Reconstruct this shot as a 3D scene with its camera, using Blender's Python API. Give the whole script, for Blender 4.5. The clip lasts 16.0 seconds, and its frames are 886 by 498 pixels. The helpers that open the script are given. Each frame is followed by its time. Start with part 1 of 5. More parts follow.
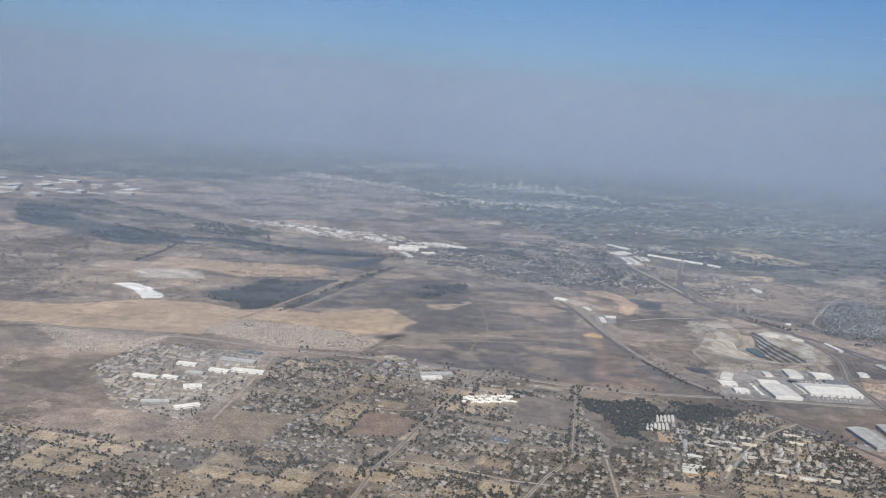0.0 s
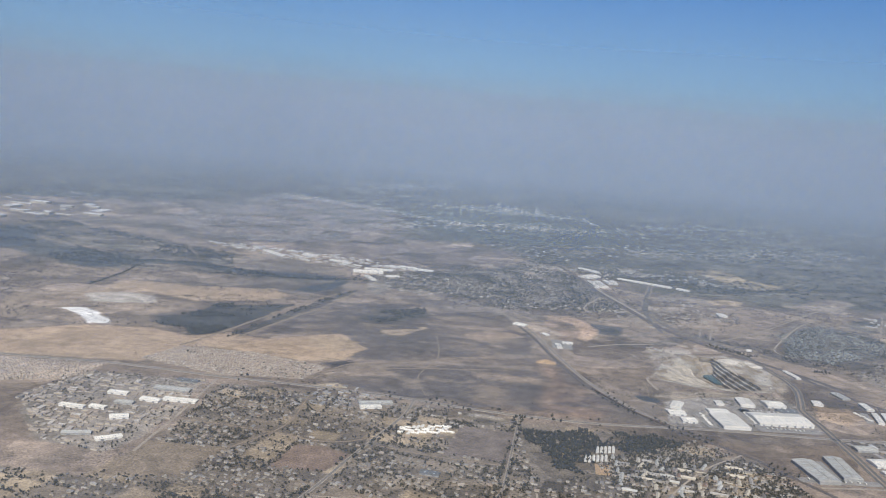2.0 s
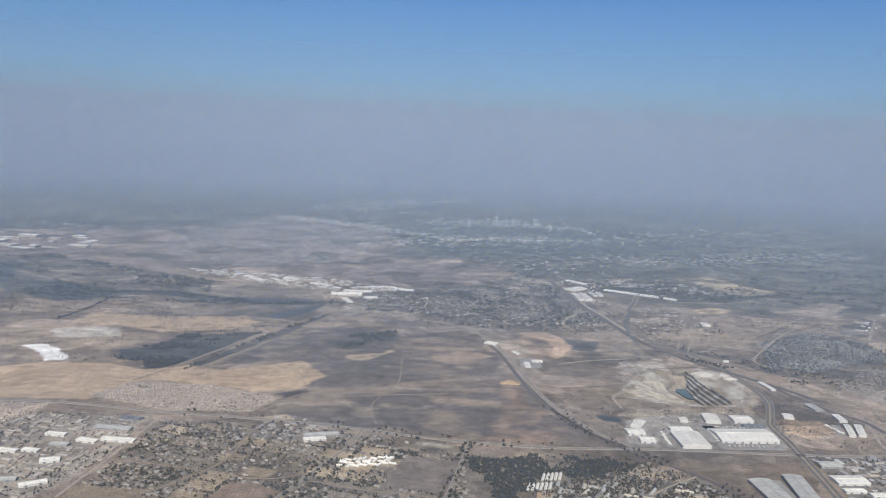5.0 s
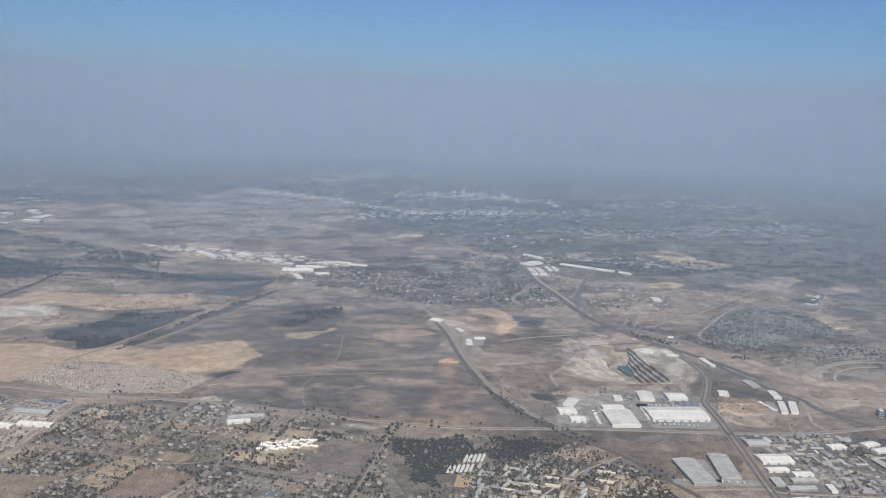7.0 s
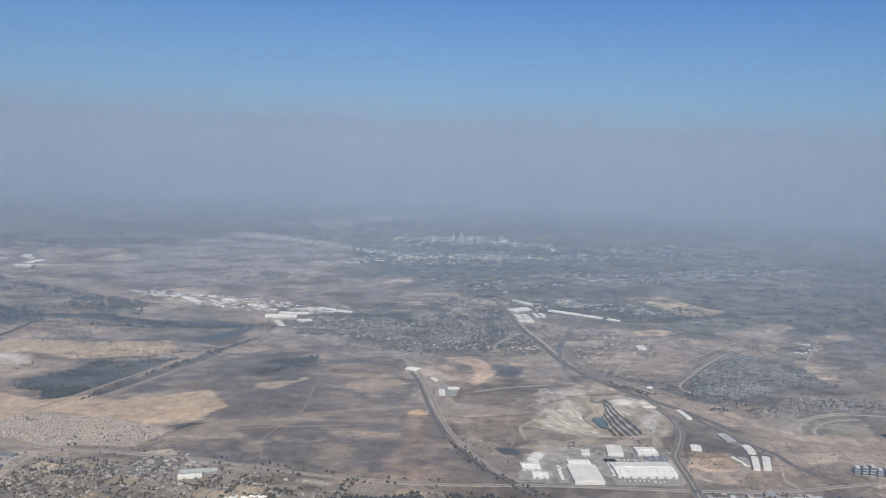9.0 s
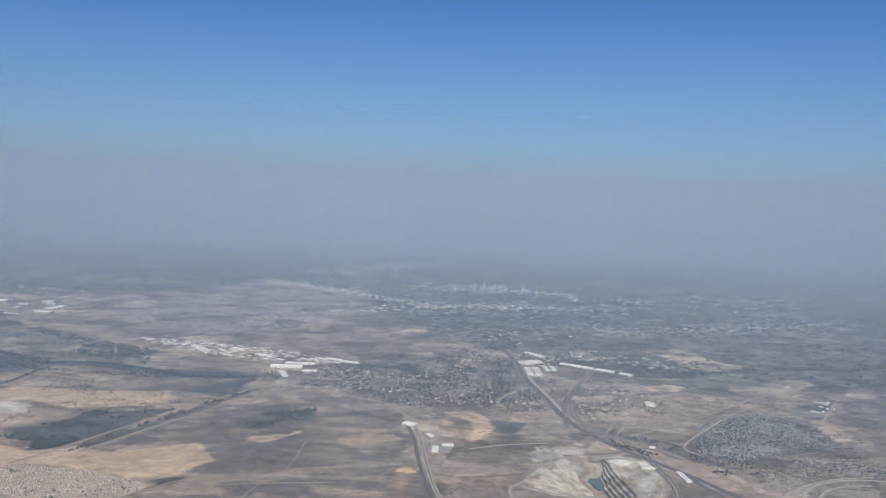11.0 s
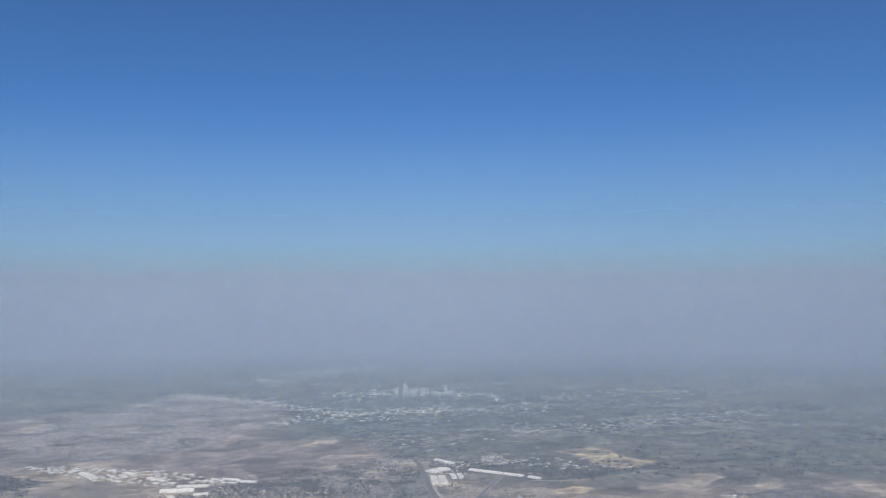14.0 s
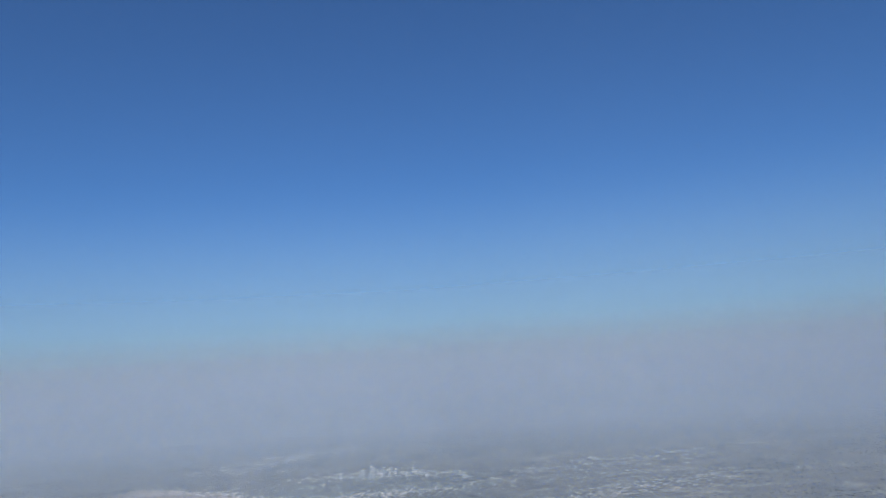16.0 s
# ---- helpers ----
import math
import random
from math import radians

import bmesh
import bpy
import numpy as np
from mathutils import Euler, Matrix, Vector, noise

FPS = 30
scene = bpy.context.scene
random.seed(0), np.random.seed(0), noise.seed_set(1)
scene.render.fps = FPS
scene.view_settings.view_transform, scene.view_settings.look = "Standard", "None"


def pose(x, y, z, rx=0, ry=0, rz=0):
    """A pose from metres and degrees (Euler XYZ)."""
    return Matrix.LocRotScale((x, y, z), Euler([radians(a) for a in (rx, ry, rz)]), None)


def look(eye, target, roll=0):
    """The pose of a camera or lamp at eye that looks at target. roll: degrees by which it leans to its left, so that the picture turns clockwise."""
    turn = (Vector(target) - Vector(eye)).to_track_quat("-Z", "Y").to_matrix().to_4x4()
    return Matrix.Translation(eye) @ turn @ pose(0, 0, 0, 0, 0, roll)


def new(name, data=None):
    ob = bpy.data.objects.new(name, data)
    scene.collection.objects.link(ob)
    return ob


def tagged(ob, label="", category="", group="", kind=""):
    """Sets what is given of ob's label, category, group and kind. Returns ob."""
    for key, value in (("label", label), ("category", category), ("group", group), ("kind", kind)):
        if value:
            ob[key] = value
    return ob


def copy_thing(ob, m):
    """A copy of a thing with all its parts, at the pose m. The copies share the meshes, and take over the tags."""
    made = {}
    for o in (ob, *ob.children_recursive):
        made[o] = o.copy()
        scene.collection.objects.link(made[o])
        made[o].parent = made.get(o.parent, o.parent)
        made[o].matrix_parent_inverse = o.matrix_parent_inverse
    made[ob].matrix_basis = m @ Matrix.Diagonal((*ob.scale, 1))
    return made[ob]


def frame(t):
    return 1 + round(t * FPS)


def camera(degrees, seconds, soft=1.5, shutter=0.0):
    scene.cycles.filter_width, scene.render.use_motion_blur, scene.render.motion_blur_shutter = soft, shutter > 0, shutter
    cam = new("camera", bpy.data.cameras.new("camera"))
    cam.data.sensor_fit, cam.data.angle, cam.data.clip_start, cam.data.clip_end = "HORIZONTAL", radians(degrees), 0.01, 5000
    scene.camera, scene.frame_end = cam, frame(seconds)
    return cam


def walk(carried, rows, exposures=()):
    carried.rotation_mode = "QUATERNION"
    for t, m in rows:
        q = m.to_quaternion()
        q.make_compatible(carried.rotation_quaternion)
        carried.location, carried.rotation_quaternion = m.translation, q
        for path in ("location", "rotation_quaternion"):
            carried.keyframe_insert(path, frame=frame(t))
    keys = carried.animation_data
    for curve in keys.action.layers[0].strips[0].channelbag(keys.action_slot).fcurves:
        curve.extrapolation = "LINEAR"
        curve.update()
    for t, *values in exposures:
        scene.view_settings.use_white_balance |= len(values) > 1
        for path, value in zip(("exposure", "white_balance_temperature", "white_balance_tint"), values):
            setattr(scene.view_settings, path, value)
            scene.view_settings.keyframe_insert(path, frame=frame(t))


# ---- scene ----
cam = camera(54.7, 16.0, soft=1.1)
PATH = [
    (0, (0.011, -0.041, 256.94), (0.034, 1.931, 256.608), 4.7),
    (0.5, (12.457, 3.78, 258.517), (12.488, 5.759, 258.23), 4.7),
    (1, (24.89, 7.781, 260.389), (24.926, 9.761, 260.113), 4.8),
    (1.5, (37.402, 11.908, 262.307), (37.413, 13.888, 262.026), 4.7),
    (2, (49.942, 15.958, 264.297), (49.975, 17.937, 264.012), 4.9),
    (2.5, (62.413, 19.889, 266.432), (62.439, 21.869, 266.145), 5.1),
    (3, (74.686, 23.534, 268.488), (74.732, 25.513, 268.207), 5.0),
    (3.5, (86.996, 27.129, 270.489), (87.031, 29.112, 270.233), 4.8),
    (3.7, (91.925, 28.604, 270.94), (91.949, 30.589, 270.693), 4.6),
    (5.8, (143.696, 44.636, 279.2), (143.672, 46.613, 278.902), 1.6),
    (6, (148.697, 46.222, 279.606), (148.68, 48.196, 279.284), 1.7),
    (6.5, (161.34, 50.29, 281.372), (161.384, 52.264, 281.05), 2.2),
    (7, (173.985, 54.318, 283.355), (174.011, 56.291, 283.029), 2.3),
    (7.5, (186.506, 58.084, 285.411), (186.573, 60.057, 285.088), 2.1),
    (8, (199.051, 61.294, 287.422), (199.103, 63.274, 287.149), 1.6),
    (8.2, (204.059, 62.573, 287.896), (204.099, 64.557, 287.649), 1.6),
    (10.3, (256.481, 77.271, 297.313), (256.409, 79.258, 297.098), 2.6),
    (10.5, (261.55, 79.066, 297.747), (261.469, 81.056, 297.566), 2.5),
    (11, (274.337, 84.031, 299.519), (274.234, 86.024, 299.392), 2.4),
    (11.5, (287.012, 88.143, 301.412), (286.93, 90.137, 301.291), 2.2),
    (12, (299.708, 91.752, 303.35), (299.653, 93.75, 303.283), 2.2),
    (12.5, (312.536, 95.439, 305.063), (312.482, 97.438, 305.053), 1.7),
    (13, (324.92, 99.551, 306.72), (324.865, 101.551, 306.726), 0.9),
    (13.5, (337.731, 104.262, 308.262), (337.699, 106.261, 308.304), 0.3),
    (14, (351.014, 109.319, 309.788), (351.041, 111.316, 309.894), -0.2),
    (14.5, (364.477, 114.04, 311.474), (364.495, 116.036, 311.597), -1.0),
    (15, (377.844, 115.717, 312.318), (377.868, 117.708, 312.509), -1.8),
    (15.5, (391.2, 119.2, 313.9), (391.269, 121.182, 314.161), -3.2),
    (16, (404.6, 123.5, 315.5), (404.689, 125.479, 315.772), -3.5),
]
walk(cam, [(t, look(eye, target, roll)) for t, eye, target, roll in PATH])

# ---- light ----
SUN_UP, SUN_ROUND = 44.0, 181.0
world = bpy.data.worlds.new("sky")
world.use_nodes = True
scene.world = world
wt = world.node_tree
sky = wt.nodes.new("ShaderNodeTexSky")
sky.sky_type, sky.sun_disc = "NISHITA", False
sky.sun_elevation, sky.sun_rotation = radians(SUN_UP), radians(SUN_ROUND)
sky.altitude, sky.air_density, sky.dust_density, sky.ozone_density = 1500, 1.0, 0.1, 5.0
clearer = wt.nodes.new("ShaderNodeMix")
clearer.data_type, clearer.blend_type = "RGBA", "MULTIPLY"
clearer.inputs[0].default_value = 1.0
clearer.inputs[7].default_value = (0.55, 0.89, 1.25, 1)
wt.links.new(sky.outputs[0], clearer.inputs[6])
wt.links.new(clearer.outputs[2], wt.nodes["Background"].inputs[0])
wt.nodes["Background"].inputs[1].default_value = 0.06
sun = new("sun", bpy.data.lights.new("sun", "SUN"))
sun.data.energy, sun.data.angle, sun.data.color = 4.6, radians(0.6), (1.0, 0.945, 0.86)
sun.matrix_world = look((0, 0, 900), (-math.sin(radians(SUN_ROUND)) * 900, -math.cos(radians(SUN_ROUND)) * 900,
                                      900 - 900 * math.tan(radians(SUN_UP))))
scene.cycles.transparent_max_bounces = 64
scene.view_settings.exposure = 0.2


# ---- materials ----
def material(name, rough=0.85, metal=0.0):
    m = bpy.data.materials.new(name)
    m.use_nodes = True
    b = m.node_tree.nodes["Principled BSDF"]
    b.inputs["Roughness"].default_value, b.inputs["Metallic"].default_value = rough, metal
    b.inputs["Specular IOR Level"].default_value = 0.25
    return m, m.node_tree, b


def node(t, kind, **values):
    n = t.nodes.new(kind)
    for key, value in values.items():
        n.inputs[key].default_value = value
    return n


def ramp(t, fac, stops):
    n = t.nodes.new("ShaderNodeValToRGB")
    while len(n.color_ramp.elements) < len(stops):
        n.color_ramp.elements.new(0.5)
    for e, (at, col) in zip(n.color_ramp.elements, stops):
        e.position, e.color = at, (*col, 1)
    t.links.new(fac, n.inputs[0])
    return n.outputs[0]


def times(t, a, b, fac=1.0):
    n = t.nodes.new("ShaderNodeMix")
    n.data_type, n.blend_type = "RGBA", "MULTIPLY"
    n.inputs[0].default_value = fac
    t.links.new(a, n.inputs[6])
    t.links.new(b, n.inputs[7])
    return n.outputs[2]


def place(t):
    return t.nodes.new("ShaderNodeNewGeometry").outputs["Position"]


def speckle(t, where, scale, low, high, detail=4.0):
    n = node(t, "ShaderNodeTexNoise", Scale=scale, Detail=detail, Roughness=0.6)
    t.links.new(where, n.inputs["Vector"])
    return ramp(t, n.outputs[0], [(0.3, (low,) * 3), (0.7, (high,) * 3)]), n.outputs[0]


def relief(t, b, height, strength, distance):
    n = node(t, "ShaderNodeBump", Strength=strength, Distance=distance)
    t.links.new(height, n.inputs["Height"])
    t.links.new(n.outputs[0], b.inputs["Normal"])


def earth_material():
    """Dry earth: the cover's colour, broken into old plots, stains, tufts and single dark shrubs."""
    m, t, b = material("earth", 0.95)
    a = t.nodes.new("ShaderNodeAttribute")
    a.attribute_name = "cover"
    rough = t.nodes.new("ShaderNodeAttribute")
    rough.attribute_name = "scrub"
    p = place(t)
    streak = t.nodes.new("ShaderNodeMapping")
    streak.inputs["Scale"].default_value = (0.85, 1.1, 1)
    streak.inputs["Rotation"].default_value = (0, 0, radians(-12))
    t.links.new(p, streak.inputs[0])
    wide, _ = speckle(t, streak.outputs[0], 0.02, 0.84, 1.15, 7)
    mid, _ = speckle(t, p, 0.09, 0.70, 1.27, 8)
    fine, h = speckle(t, p, 0.55, 0.55, 1.38, 5)
    col = times(t, times(t, times(t, a.outputs[0], wide), mid), fine)
    # plots of two sizes, each with a tone of its own
    bent = node(t, "ShaderNodeTexNoise", Scale=0.012, Detail=3.0)
    t.links.new(p, bent.inputs["Vector"])
    shift = t.nodes.new("ShaderNodeVectorMath")
    shift.operation = "MULTIPLY_ADD"
    shift.inputs[1].default_value = (34, 34, 0)
    t.links.new(bent.outputs["Color"], shift.inputs[0])
    t.links.new(p, shift.inputs[2])
    turned = t.nodes.new("ShaderNodeMapping")
    turned.inputs["Rotation"].default_value = (0, 0, radians(24))
    t.links.new(shift.outputs[0], turned.inputs[0])
    for size, low, high in ((64, 0.58, 1.42), (19, 0.70, 1.28)):
        cells = node(t, "ShaderNodeTexVoronoi", Scale=1.0 / size, Randomness=0.85)
        cells.voronoi_dimensions, cells.distance = "2D", "CHEBYCHEV"
        t.links.new(turned.outputs[0], cells.inputs["Vector"])
        tone = ramp(t, cells.outputs["Color"], [(0.15, (low,) * 3), (0.85, (high,) * 3)])
        n = t.nodes.new("ShaderNodeMix")
        n.data_type, n.blend_type = "RGBA", "MULTIPLY"
        t.links.new(rough.outputs["Fac"], n.inputs[0])
        t.links.new(col, n.inputs[6])
        t.links.new(tone, n.inputs[7])
        col = n.outputs[2]
    # low shrubs, in drifts
    dots = node(t, "ShaderNodeTexVoronoi", Scale=0.26, Randomness=1.0)
    dots.voronoi_dimensions = "2D"
    t.links.new(p, dots.inputs["Vector"])
    drift = node(t, "ShaderNodeTexNoise", Scale=0.014, Detail=6.0, Roughness=0.65)
    t.links.new(p, drift.inputs["Vector"])
    reach = t.nodes.new("ShaderNodeMapRange")
    for i, v in enumerate((0.47, 0.70, 0.0, 0.50)):
        reach.inputs[i + 1].default_value = v
    t.links.new(drift.outputs[0], reach.inputs[0])
    inside = t.nodes.new("ShaderNodeMath")
    inside.operation = "LESS_THAN"
    t.links.new(dots.outputs["Distance"], inside.inputs[0])
    t.links.new(reach.outputs[0], inside.inputs[1])
    share = t.nodes.new("ShaderNodeMath")
    share.operation = "MULTIPLY"
    t.links.new(inside.outputs[0], share.inputs[0])
    t.links.new(rough.outputs["Fac"], share.inputs[1])
    shrubs = t.nodes.new("ShaderNodeMix")
    shrubs.data_type = "RGBA"
    shrubs.inputs[7].default_value = (0.066, 0.062, 0.048, 1)
    t.links.new(share.outputs[0], shrubs.inputs[0])
    t.links.new(col, shrubs.inputs[6])
    t.links.new(shrubs.outputs[2], b.inputs["Base Color"])
    relief(t, b, h, 0.5, 0.6)
    return m


def plain_material(name, colour, rough=0.85, low=0.8, high=1.12, scale=0.4, metal=0.0, bump=0.1):
    m, t, b = material(name, rough, metal)
    p = place(t)
    rgb = t.nodes.new("ShaderNodeRGB")
    rgb.outputs[0].default_value = (*colour, 1)
    v1, _ = speckle(t, p, scale, low, high)
    v2, h = speckle(t, p, scale * 9, 0.88, 1.1)
    t.links.new(times(t, times(t, rgb.outputs[0], v1), v2), b.inputs["Base Color"])
    relief(t, b, h, bump, 0.05)
    return m


def varied_material(name, stops, each="object", rough=0.85, scale=0.8, low=0.75, high=1.15):
    """A surface whose colour differs from object to object, or from piece to piece of one mesh."""
    m, t, b = material(name, rough)
    if each == "object":
        r = t.nodes.new("ShaderNodeObjectInfo").outputs["Random"]
    else:
        r = t.nodes.new("ShaderNodeNewGeometry").outputs["Random Per Island"]
    v, h = speckle(t, place(t), scale, low, high)
    col = times(t, ramp(t, r, stops), v)
    t.links.new(col, b.inputs["Base Color"])
    relief(t, b, h, 0.25, 0.15)
    return m


def haze_material(name, part, low_z, high_z, tint, rest=0.0):
    """Thin smog: a share of the light is scattered, the rest goes on; it thins out towards the top."""
    m = bpy.data.materials.new(name)
    m.use_nodes = True
    t = m.node_tree
    t.nodes.remove(t.nodes["Principled BSDF"])
    out = t.nodes["Material Output"]
    d, l = node(t, "ShaderNodeBsdfDiffuse", Color=tint), node(t, "ShaderNodeBsdfTranslucent", Color=tint)
    both = t.nodes.new("ShaderNodeMixShader")
    both.inputs[0].default_value = 0.5
    t.links.new(d.outputs[0], both.inputs[1])
    t.links.new(l.outputs[0], both.inputs[2])
    clear = t.nodes.new("ShaderNodeBsdfTransparent")
    xyz = t.nodes.new("ShaderNodeSeparateXYZ")
    p = place(t)
    t.links.new(p, xyz.inputs[0])
    n = node(t, "ShaderNodeTexNoise", Scale=0.0006, Detail=1.0)
    stretch = t.nodes.new("ShaderNodeMapping")
    stretch.inputs["Scale"].default_value = (1, 1, 3)
    t.links.new(p, stretch.inputs[0])
    t.links.new(stretch.outputs[0], n.inputs["Vector"])
    wobble = t.nodes.new("ShaderNodeMath")
    wobble.operation = "MULTIPLY_ADD"
    wobble.inputs[1].default_value = 36
    t.links.new(n.outputs[0], wobble.inputs[0])
    t.links.new(xyz.outputs[2], wobble.inputs[2])
    fade = t.nodes.new("ShaderNodeMapRange")
    fade.interpolation_type = "SMOOTHERSTEP"
    for i, v in enumerate((low_z + 18, high_z + 18, part, rest)):
        fade.inputs[i + 1].default_value = v
    t.links.new(wobble.outputs[0], fade.inputs[0])
    mix = t.nodes.new("ShaderNodeMixShader")
    t.links.new(fade.outputs[0], mix.inputs[0])
    t.links.new(clear.outputs[0], mix.inputs[1])
    t.links.new(both.outputs[0], mix.inputs[2])
    t.links.new(mix.outputs[0], out.inputs["Surface"])
    return m


EARTH = earth_material()
ASPHALT = plain_material("asphalt", (0.205, 0.19, 0.168), 0.9, 0.8, 1.2, 0.15)
DARK_ASPHALT = plain_material("dark_asphalt", (0.135, 0.13, 0.122), 0.9, 0.8, 1.2, 0.15)
DIRT = plain_material("dirt", (0.275, 0.22, 0.165), 0.95, 0.75, 1.2, 0.12)
PALE_DIRT = plain_material("pale_dirt", (0.36, 0.31, 0.25), 0.95, 0.7, 1.2, 0.12)
BALLAST = plain_material("ballast", (0.13, 0.115, 0.105), 0.95, 0.7, 1.25, 0.2)
STEEL = plain_material("rail_steel", (0.22, 0.19, 0.17), 0.5, 0.8, 1.1, 0.5, 0.6)
WHITE_SHEET = plain_material("white_roof_sheet", (0.78, 0.75, 0.675), 0.8, 0.86, 1.06, 0.10)
GREY_SHEET = plain_material("grey_roof_sheet", (0.46, 0.455, 0.42), 0.8, 0.8, 1.12, 0.12)
DARK_SHEET = plain_material("dark_roof_sheet", (0.16, 0.17, 0.18), 0.8, 0.8, 1.15, 0.12)
BLUE_SHEET = plain_material("blue_roof_sheet", (0.10, 0.14, 0.20), 0.75, 0.85, 1.12, 0.12)
WHITE_WALL = plain_material("white_wall", (0.68, 0.67, 0.63), 0.8, 0.85, 1.06, 0.3)
GREY_WALL = plain_material("grey_wall", (0.33, 0.33, 0.32), 0.85, 0.8, 1.1, 0.3)
CREAM_WALL = plain_material("cream_wall", (0.52, 0.47, 0.38), 0.85, 0.85, 1.1, 0.3)
DOOR_METAL = plain_material("roller_door_metal", (0.20, 0.21, 0.23), 0.5, 0.85, 1.1, 0.6)
SKYLIGHT = plain_material("skylight_sheet", (0.45, 0.50, 0.50), 0.3, 0.9, 1.08, 0.4)
CONCRETE = plain_material("yard_concrete", (0.30, 0.285, 0.26), 0.9, 0.72, 1.15, 0.12)
PALE_SAND = plain_material("pale_sand", (0.62, 0.57, 0.49), 0.95, 0.75, 1.1, 0.08)
OCHRE_SOIL = plain_material("ochre_soil", (0.44, 0.31, 0.19), 0.95, 0.75, 1.15, 0.15)
GLASS_DARK = plain_material("tinted_glazing", (0.05, 0.07, 0.09), 0.2, 0.85, 1.1, 0.6)
BARK = plain_material("bark", (0.13, 0.10, 0.075), 0.95, 0.7, 1.2, 2.0)
WAGON_PAINT = varied_material("wagon_paint", [(0, (0.08, 0.07, 0.065)), (0.6, (0.13, 0.105, 0.09)), (1, (0.19, 0.13, 0.10))])
TILES = [(0.0, (0.20, 0.18, 0.155)), (0.25, (0.29, 0.27, 0.235)), (0.45, (0.165, 0.135, 0.11)), (0.65, (0.235, 0.23, 0.22)), (0.88, (0.40, 0.375, 0.335)), (1.0, (0.22, 0.155, 0.12))]
PLASTER = [(0.0, (0.36, 0.31, 0.25)), (0.5, (0.46, 0.42, 0.35)), (1.0, (0.33, 0.27, 0.21))]
LEAVES = [(0.0, (0.036, 0.038, 0.032)), (0.35, (0.048, 0.049, 0.041)), (0.7, (0.066, 0.064, 0.052)), (0.9, (0.09, 0.082, 0.066)), (1.0, (0.12, 0.10, 0.078))]
SHEETS = [(0.0, (0.62, 0.62, 0.60)), (0.25, (0.24, 0.23, 0.22)), (0.5, (0.36, 0.36, 0.35)), (0.75, (0.27, 0.22, 0.19)), (1.0, (0.50, 0.49, 0.46))]
FAR_SHEETS = [(0.0, (0.66, 0.67, 0.64)), (0.2, (0.43, 0.45, 0.42)), (0.7, (0.31, 0.315, 0.29)), (1.0, (0.21, 0.195, 0.17))]
ROOF_TILE, HOUSE_WALL = varied_material("roof_tile", TILES), varied_material("house_wall", PLASTER)
ROOF_MANY, WALL_MANY = varied_material("roof_tile_varied", TILES, "piece"), varied_material("plaster_varied", PLASTER, "piece")
SHACK_MANY = varied_material("shack_roof", [(0, (0.27, 0.24, 0.21)), (0.4, (0.40, 0.36, 0.31)), (0.7, (0.30, 0.24, 0.195)), (1, (0.56, 0.53, 0.48))], "piece")
TEAL_MANY = varied_material("estate_roof", [(0, (0.16, 0.18, 0.185)), (0.4, (0.25, 0.285, 0.29)), (0.8, (0.33, 0.365, 0.365)), (1, (0.52, 0.53, 0.50))], "piece")
SHEET_MANY = varied_material("sheet_roof_varied", SHEETS, "piece", 0.6)
FAR_SHEET_MANY = varied_material("far_sheet_roof", FAR_SHEETS, "piece", 0.6)
BRIGHT_SHEET_MANY = varied_material("bright_sheet_roof", [(0, (0.78, 0.76, 0.70)), (0.6, (0.66, 0.65, 0.61)), (0.8, (0.42, 0.41, 0.39)), (1, (0.56, 0.55, 0.52))], "piece", 0.7)
LEAF, LEAF_MANY = varied_material("foliage", LEAVES), varied_material("foliage_varied", LEAVES, "piece")
FAR_LEAF_MANY = varied_material("far_foliage", [(0, (0.048, 0.053, 0.050)), (0.6, (0.062, 0.067, 0.060)), (1, (0.088, 0.086, 0.072))], "piece")
MUTED_WALL_MANY = varied_material("muted_plaster", [(0, (0.24, 0.215, 0.19)), (0.5, (0.33, 0.305, 0.27)), (1, (0.45, 0.42, 0.38))], "piece")
DARKLEAF_MANY = varied_material("dark_foliage", [(0, (0.036, 0.040, 0.040)), (0.6, (0.048, 0.052, 0.050)), (1, (0.070, 0.070, 0.062))], "piece")
TOWER_WALL = varied_material("tower_wall", [(0, (0.50, 0.50, 0.47)), (0.5, (0.66, 0.64, 0.60)), (1, (0.34, 0.36, 0.38))])


def rock_material():
    """Quarried stone: pale on level benches, darker the steeper the face."""
    m, t, b = material("quarry_rock", 0.95)
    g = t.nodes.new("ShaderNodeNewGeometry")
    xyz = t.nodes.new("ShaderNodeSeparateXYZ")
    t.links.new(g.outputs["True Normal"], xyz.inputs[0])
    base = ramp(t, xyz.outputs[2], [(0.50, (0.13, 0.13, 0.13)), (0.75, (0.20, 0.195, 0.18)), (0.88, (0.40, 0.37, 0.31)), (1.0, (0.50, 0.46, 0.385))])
    v1, _ = speckle(t, g.outputs["Position"], 0.07, 0.7, 1.2)
    n = node(t, "ShaderNodeTexNoise", Scale=0.045, Detail=6.0)
    t.links.new(g.outputs["Position"], n.inputs["Vector"])
    soil = ramp(t, n.outputs[0], [(0.42, (1.0, 1.0, 1.0)), (0.58, (0.60, 0.52, 0.44))])
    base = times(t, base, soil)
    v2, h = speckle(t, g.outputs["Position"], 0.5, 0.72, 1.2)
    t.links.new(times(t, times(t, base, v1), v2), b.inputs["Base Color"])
    relief(t, b, h, 0.5, 0.4)
    return m


def water_material(name, colour, rough=0.12):
    m, t, b = material(name, rough)
    b.inputs["Base Color"].default_value = colour
    b.inputs["Specular IOR Level"].default_value = 0.5
    _, h = speckle(t, place(t), 0.6, 0, 1)
    relief(t, b, h, 0.05, 0.05)
    return m


